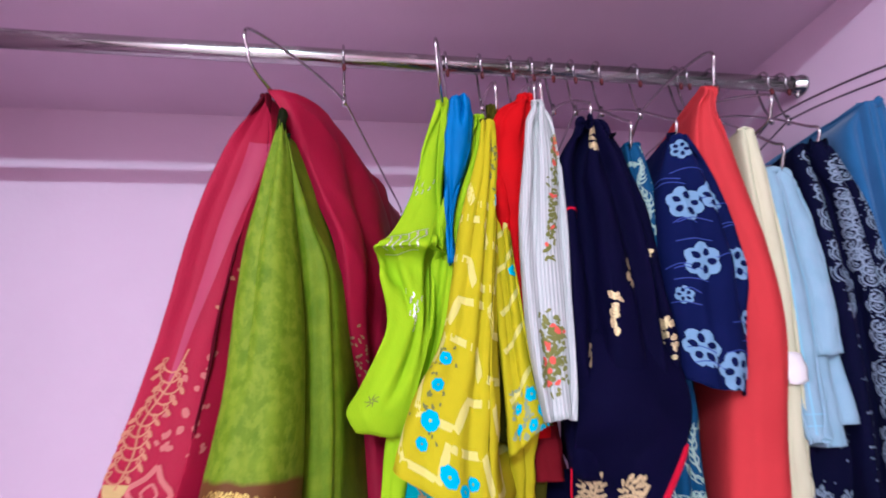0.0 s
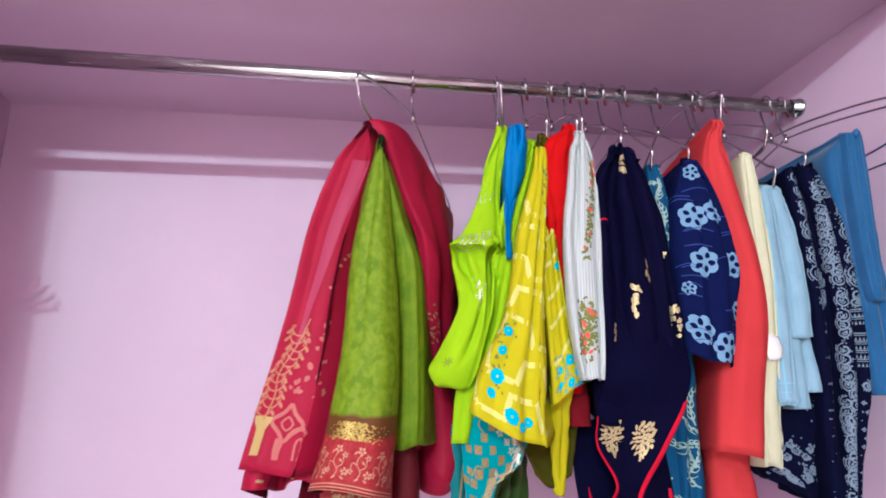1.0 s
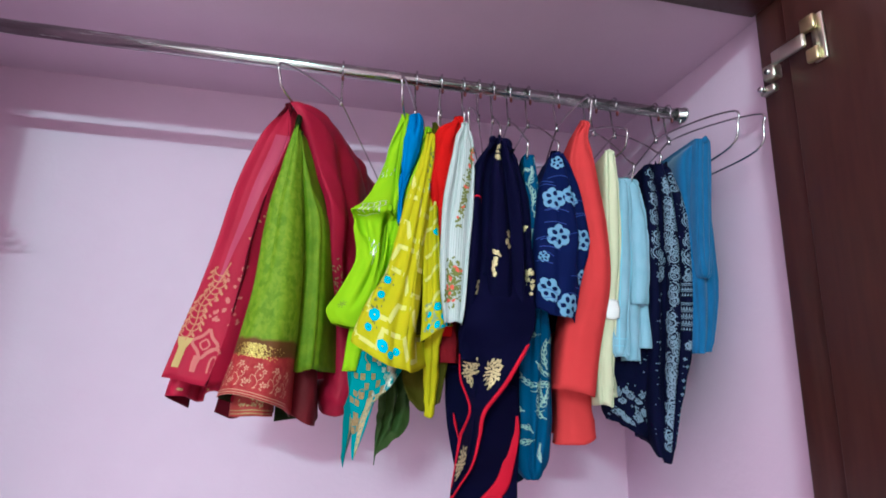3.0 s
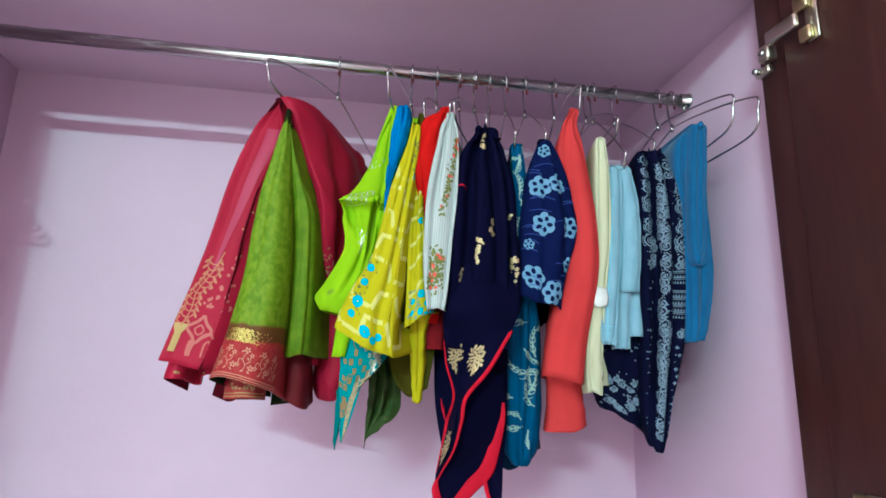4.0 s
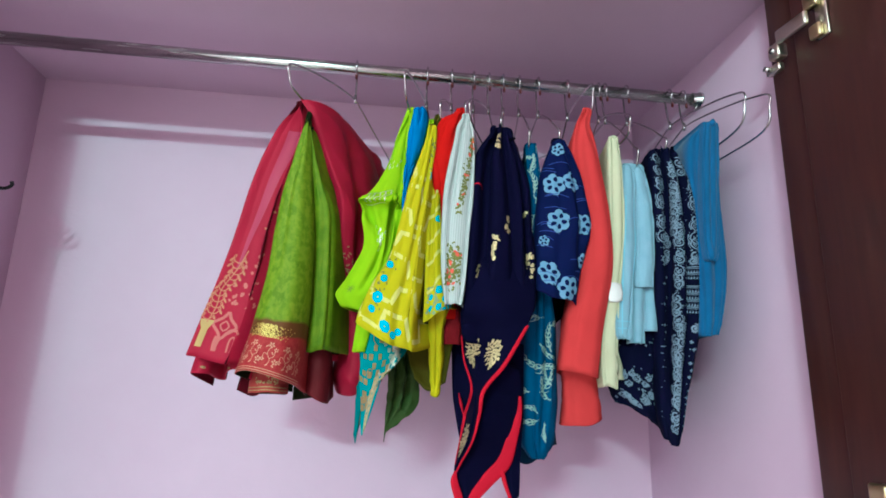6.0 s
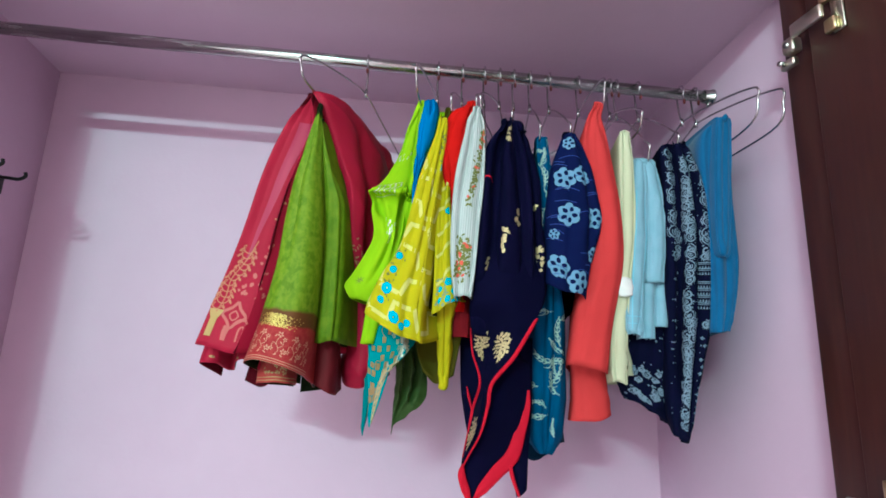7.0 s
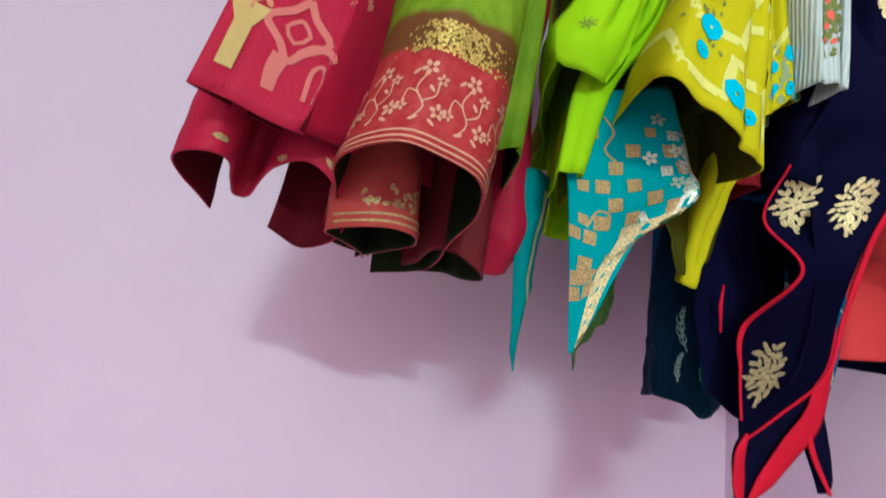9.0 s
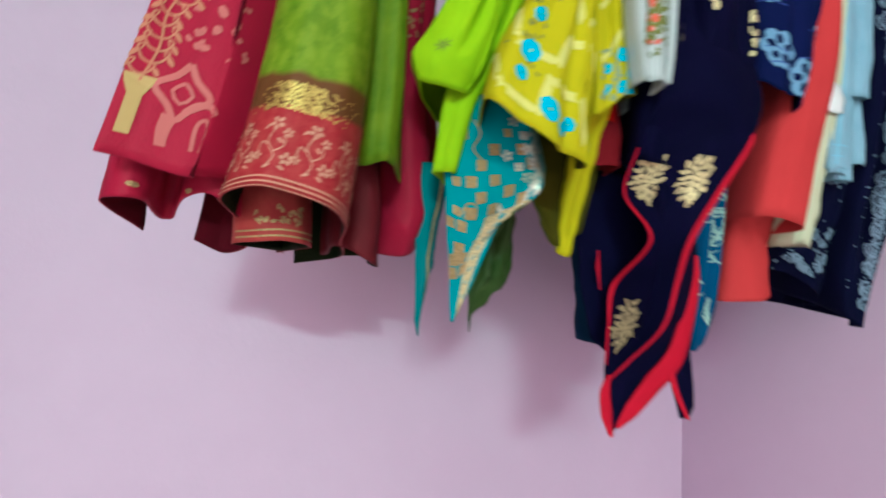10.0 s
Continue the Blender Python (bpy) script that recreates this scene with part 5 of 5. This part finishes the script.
# ---- light blue jeans ----
jeans = thing("jeans", "light blue denim jeans folded over a hanger", "jeans", "clothes on the rod")
hanger(0.536, (0.520, 0.395, 1.725), bar=0.03)
jeans_front = drape([(1.697, 0.497, 0.521, 0.402), (1.643, 0.489, 0.520, 0.399), (1.573, 0.480, 0.515, 0.397), (1.495, 0.474, 0.506, 0.396), (1.440, 0.474, 0.500, 0.398), (1.428, 0.479, 0.496, 0.402)], 0.540, 0.66, 28, 0.004, 9, hem=(0.01, 0, 0, 0, 0.0, 0.004, 0.01))
jeans_front.mesh("front_leg", ICE, jeans)
drape([(1.697, 0.512, 0.537, 0.404), (1.643, 0.514, 0.546, 0.401), (1.573, 0.512, 0.547, 0.399), (1.505, 0.508, 0.540, 0.400)], 0.548, 0.66, 49, 0.004, 8, hem=(0, 0, 0.0, 0, 0.002, 0, 0)).mesh("front_flap", ICE, jeans)
drape([(1.62, 0.506, 0.536, 0.412), (1.52, 0.502, 0.532, 0.410), (1.462, 0.500, 0.526, 0.408), (1.424, 0.500, 0.524, 0.408)], 0.546, 0.64, 29, 0.003, 7).mesh("back_leg", ICE, jeans)
drape([(1.62, 0.530, 0.550, 0.414), (1.52, 0.526, 0.550, 0.414), (1.442, 0.522, 0.545, 0.412)], 0.556, 0.64, 50, 0.003, 7).mesh("back_leg", ICE, jeans)

label_bm = Cloth([[(0.462, 0.394, 1.508), (0.472, 0.392, 1.509), (0.483, 0.394, 1.507)], [(0.461, 0.393, 1.494), (0.472, 0.390, 1.494), (0.483, 0.392, 1.494)], [(0.462, 0.392, 1.481), (0.472, 0.391, 1.480), (0.482, 0.393, 1.483)]], 8, 8, 0.001, 3, 46, False, (0, -1, 0))
label_bm.mesh("care_label", TAG, jeans, "white care label")
front = jeans_front
p = Print(front, 0.0012)
for x in (0.488, 0.506):
    s0, t0 = front.near(x, 1.56)
    p.strip(s0, t0, [(0, -0.09), (0.002, -0.03), (0.001, 0.04), (0.0, 0.12)], 0.0016)
for z in (1.452, 1.445):
    s0, t0 = front.near(0.497, z)
    p.strip(s0, t0, [(-0.03, 0), (0, 0.001), (0.03, 0)], 0.0010)
p.mesh("seam", cloth_mat("pale_denim_seam", (0.26, 0.52, 0.66), (0.22, 0.47, 0.62)), jeans)

# ---- dark paisley trousers ----
paisley = thing("trousers", "dark navy cotton trousers with pale paisley bands", "trousers", "clothes on the rod")
hanger(0.578, (0.566, 0.392, 1.745), bar=0.03)
band = drape([(1.724, 0.544, 0.598, 0.398), (1.663, 0.545, 0.613, 0.394), (1.591, 0.544, 0.616, 0.393), (1.530, 0.542, 0.614, 0.394), (1.46, 0.542, 0.610, 0.400), (1.390, 0.546, 0.604, 0.416), (1.325, 0.553, 0.594, 0.430), (1.284, 0.562, 0.580, 0.438)],
             0.605, 0.68, 30, 0.003, 10, creases=((0.40, 0.42, 0.0, 0.9, 0.025, 0.012), (0.55, 0.56, 0.0, 1.1, 0.025, 0.010)), hem=(0.06, 0.05, 0.01, 0.0, -0.006, 0.004, 0.02, 0.04))
band.mesh("front_leg", BANDANA, paisley)


def paisley_motif(p, s0, t0, size, flip):
    """One paisley drop: outline, curled tail, seed and dots."""
    k1 = size * flip
    p.strip(s0, t0, [(-k1 * 0.2, -size * 1.1), (k1 * 0.7, -size * 0.6), (k1 * 0.85, size * 0.2), (k1 * 0.1, size * 0.85), (-k1 * 0.75, size * 0.35), (-k1 * 0.6, -size * 0.35), (-k1 * 0.05, -size * 0.45)], (0.0013, 0.0024), 4)
    p.strip(s0, t0, [(k1 * 0.35, -size * 0.35), (k1 * 0.42, size * 0.15), (k1 * 0.02, size * 0.45), (-k1 * 0.30, size * 0.10)], 0.0012, 3)
    p.blob(s0, t0, k1 * 0.05, 0.0, size * 0.17, size * 0.22, flip * 0.5, 7, 0.3)
    p.strip(s0, t0, [(k1 * 1.1, -size * 0.7), (k1 * 1.25, 0.0), (k1 * 0.9, size * 0.8)], (0.0016, 0.0007), 3)
    for j in range(6):
        a = random.uniform(0, 6.28)
        p.blob(s0, t0, size * 1.1 * math.cos(a), size * 1.1 * math.sin(a), random.uniform(0.0008, 0.0016), 0.0009, a, 5, 0.3)


p = Print(band)
random.seed(77)
for column, size in ((((1.705, 0.588), (1.62, 0.577), (1.52, 0.567), (1.42, 0.560), (1.35, 0.570), (1.298, 0.568)), 0.0072), (((1.69, 0.604), (1.62, 0.606), (1.555, 0.600)), 0.0088), (((1.708, 0.556), (1.65, 0.556), (1.58, 0.553)), 0.0090), (((1.70, 0.572), (1.62, 0.565), (1.54, 0.556)), 0.0066), (((1.45, 0.575), (1.38, 0.574), (1.33, 0.575)), 0.0080)):
    z, flip = column[0][0], 1
    while z > column[-1][0]:
        x = float(np.interp(-z, [-c[0] for c in column], [c[1] for c in column]))
        paisley_motif(p, *band.near(x, z), size * random.uniform(0.85, 1.2), flip)
        z -= size * random.uniform(1.5, 1.9)
        flip = -flip if random.random() < 0.6 else flip
for z in (1.550, 1.445):
    for i in range(4):
        paisley_motif(p, *band.near(0.586 + 0.009 * i, z), 0.0062, 1 if i % 2 else -1)
for z in (1.540, 1.527, 1.514, 1.501, 1.488, 1.475):
    s0, t0 = band.near(0.598, z)
    p.strip(s0, t0, [(-0.020, 0), (-0.006, 0.0008), (0.010, 0.0), (0.026, 0)], 0.0014)
    p.strip(s0, t0, [(-0.020, 0.0024), (-0.006, 0.0032), (0.010, 0.0024), (0.026, 0.0024)], 0.0009)
    for i in range(11):
        x = -0.018 + 0.004 * i
        p.shape(s0, t0, [(x - 0.0015, 0.0096), (x, 0.0052), (x + 0.0015, 0.0096)])
for i in range(10):
    p.flower(*band.near(0.590 + 0.005 * (i % 2), 1.425 - 0.013 * i), 0.0026, 4)
    p.flower(*band.near(0.552 + 0.006 * (i % 2), 1.565 - 0.014 * i), 0.0022, 4)
for i in range(160):
    s0, t0 = band.near(random.uniform(0.545, 0.610), random.uniform(1.31, 1.70))
    p.blob(s0, t0, 0, 0, random.uniform(0.0007, 0.0014), random.uniform(0.0006, 0.0011), random.uniform(0, 3), 5, 0.4)
p.mesh("paisley_print", PALE, paisley, "pale paisley print")
band2 = drape([(1.52, 0.520, 0.560, 0.44), (1.43, 0.500, 0.56, 0.43), (1.36, 0.492, 0.58, 0.455), (1.318, 0.510, 0.585, 0.47)], 0.60, 0.66, 31, 0.006, 9, hem=(0.03, 0.02, 0.02, 0.0, -0.02, -0.02, 0))
band2.mesh("back_leg", BANDANA, paisley)
p = Print(band2)
random.seed(71)
for i in range(60):
    s0, t0 = band2.near(random.uniform(0.49, 0.58), random.uniform(1.33, 1.43))
    p.flower(s0, t0, random.uniform(0.0012, 0.0026), 4)
for i in range(22):
    paisley_motif(p, *band2.near(random.uniform(0.50, 0.57), random.uniform(1.33, 1.385)), random.uniform(0.004, 0.006), random.choice((-1, 1)))
p.mesh("paisley_print", PALE, paisley)

# ---- mid-blue jeans by the side wall ----
denim = thing("jeans", "mid blue denim jeans folded over two hangers", "jeans", "clothes on the rod")
hanger(0.663, (0.661, 0.331, 1.797), bar=0.05)
hanger(0.691, (0.676, 0.300, 1.779), bar=0.05)
dn = drape([(1.771, 0.622, 0.658, 0.388), (1.737, 0.604, 0.660, 0.390), (1.663, 0.603, 0.656, 0.392), (1.593, 0.605, 0.655, 0.392), (1.523, 0.604, 0.653, 0.392), (1.474, 0.603, 0.645, 0.392), (1.436, 0.602, 0.634, 0.394)], 0.662, 0.66, 32, 0.0024, 6, hem=(0.0, 0, 0, 0, 0.004, 0, 0), k=0.0, round_front=0.014, creases=((0.5, 0.54, 0.55, 1.1, 0.045, 0.005),))
dn_loop = drape([(1.768, 0.622, 0.650, 0.380), (1.680, 0.613, 0.645, 0.380), (1.590, 0.608, 0.637, 0.380), (1.556, 0.611, 0.632, 0.381), (1.546, 0.617, 0.626, 0.384)], 0.645, 0.60, 56, 0.002, 7, k=0.0, round_front=0.010, creases=((0.5, 0.5, 0.0, 0.8, 0.04, 0.004),))
dn_loop.mesh("folded_leg", DENIM, denim)
dn.mesh("leg", DENIM, denim)
p = Print(dn, 0.0012)
s0, t0 = dn.near(0.652, 1.60)
p.strip(s0, t0, [(0.0, -0.12), (0.002, 0.0), (0.0, 0.13)], 0.0014)
p.mesh("seam", cloth_mat("pale_denim_stitching", (0.06, 0.30, 0.55), (0.05, 0.26, 0.5)), denim)

# ---- hook rack on the wall ----
rack = thing("hook_rack", "black metal hook rack screwed to the wall", "hook rack")
bm = bmesh.new()
box(bm, (X0, 0.385, 1.657), (X0 + 0.012, 0.706, 1.692), 0.003)
part("rail", bm, BLACK, rack)
for y in (0.424, 0.490, 0.556, 0.622, 0.688):
    bm = bmesh.new()
    tube(bm, smooth_line([(X0 + 0.012, y, 1.686), (X0 + 0.030, y, 1.685), (X0 + 0.046, y, 1.684), (X0 + 0.056, y, 1.690), (X0 + 0.055, y, 1.697)], 4), 0.0032, 8)
    part("hook", bm, BLACK, rack)
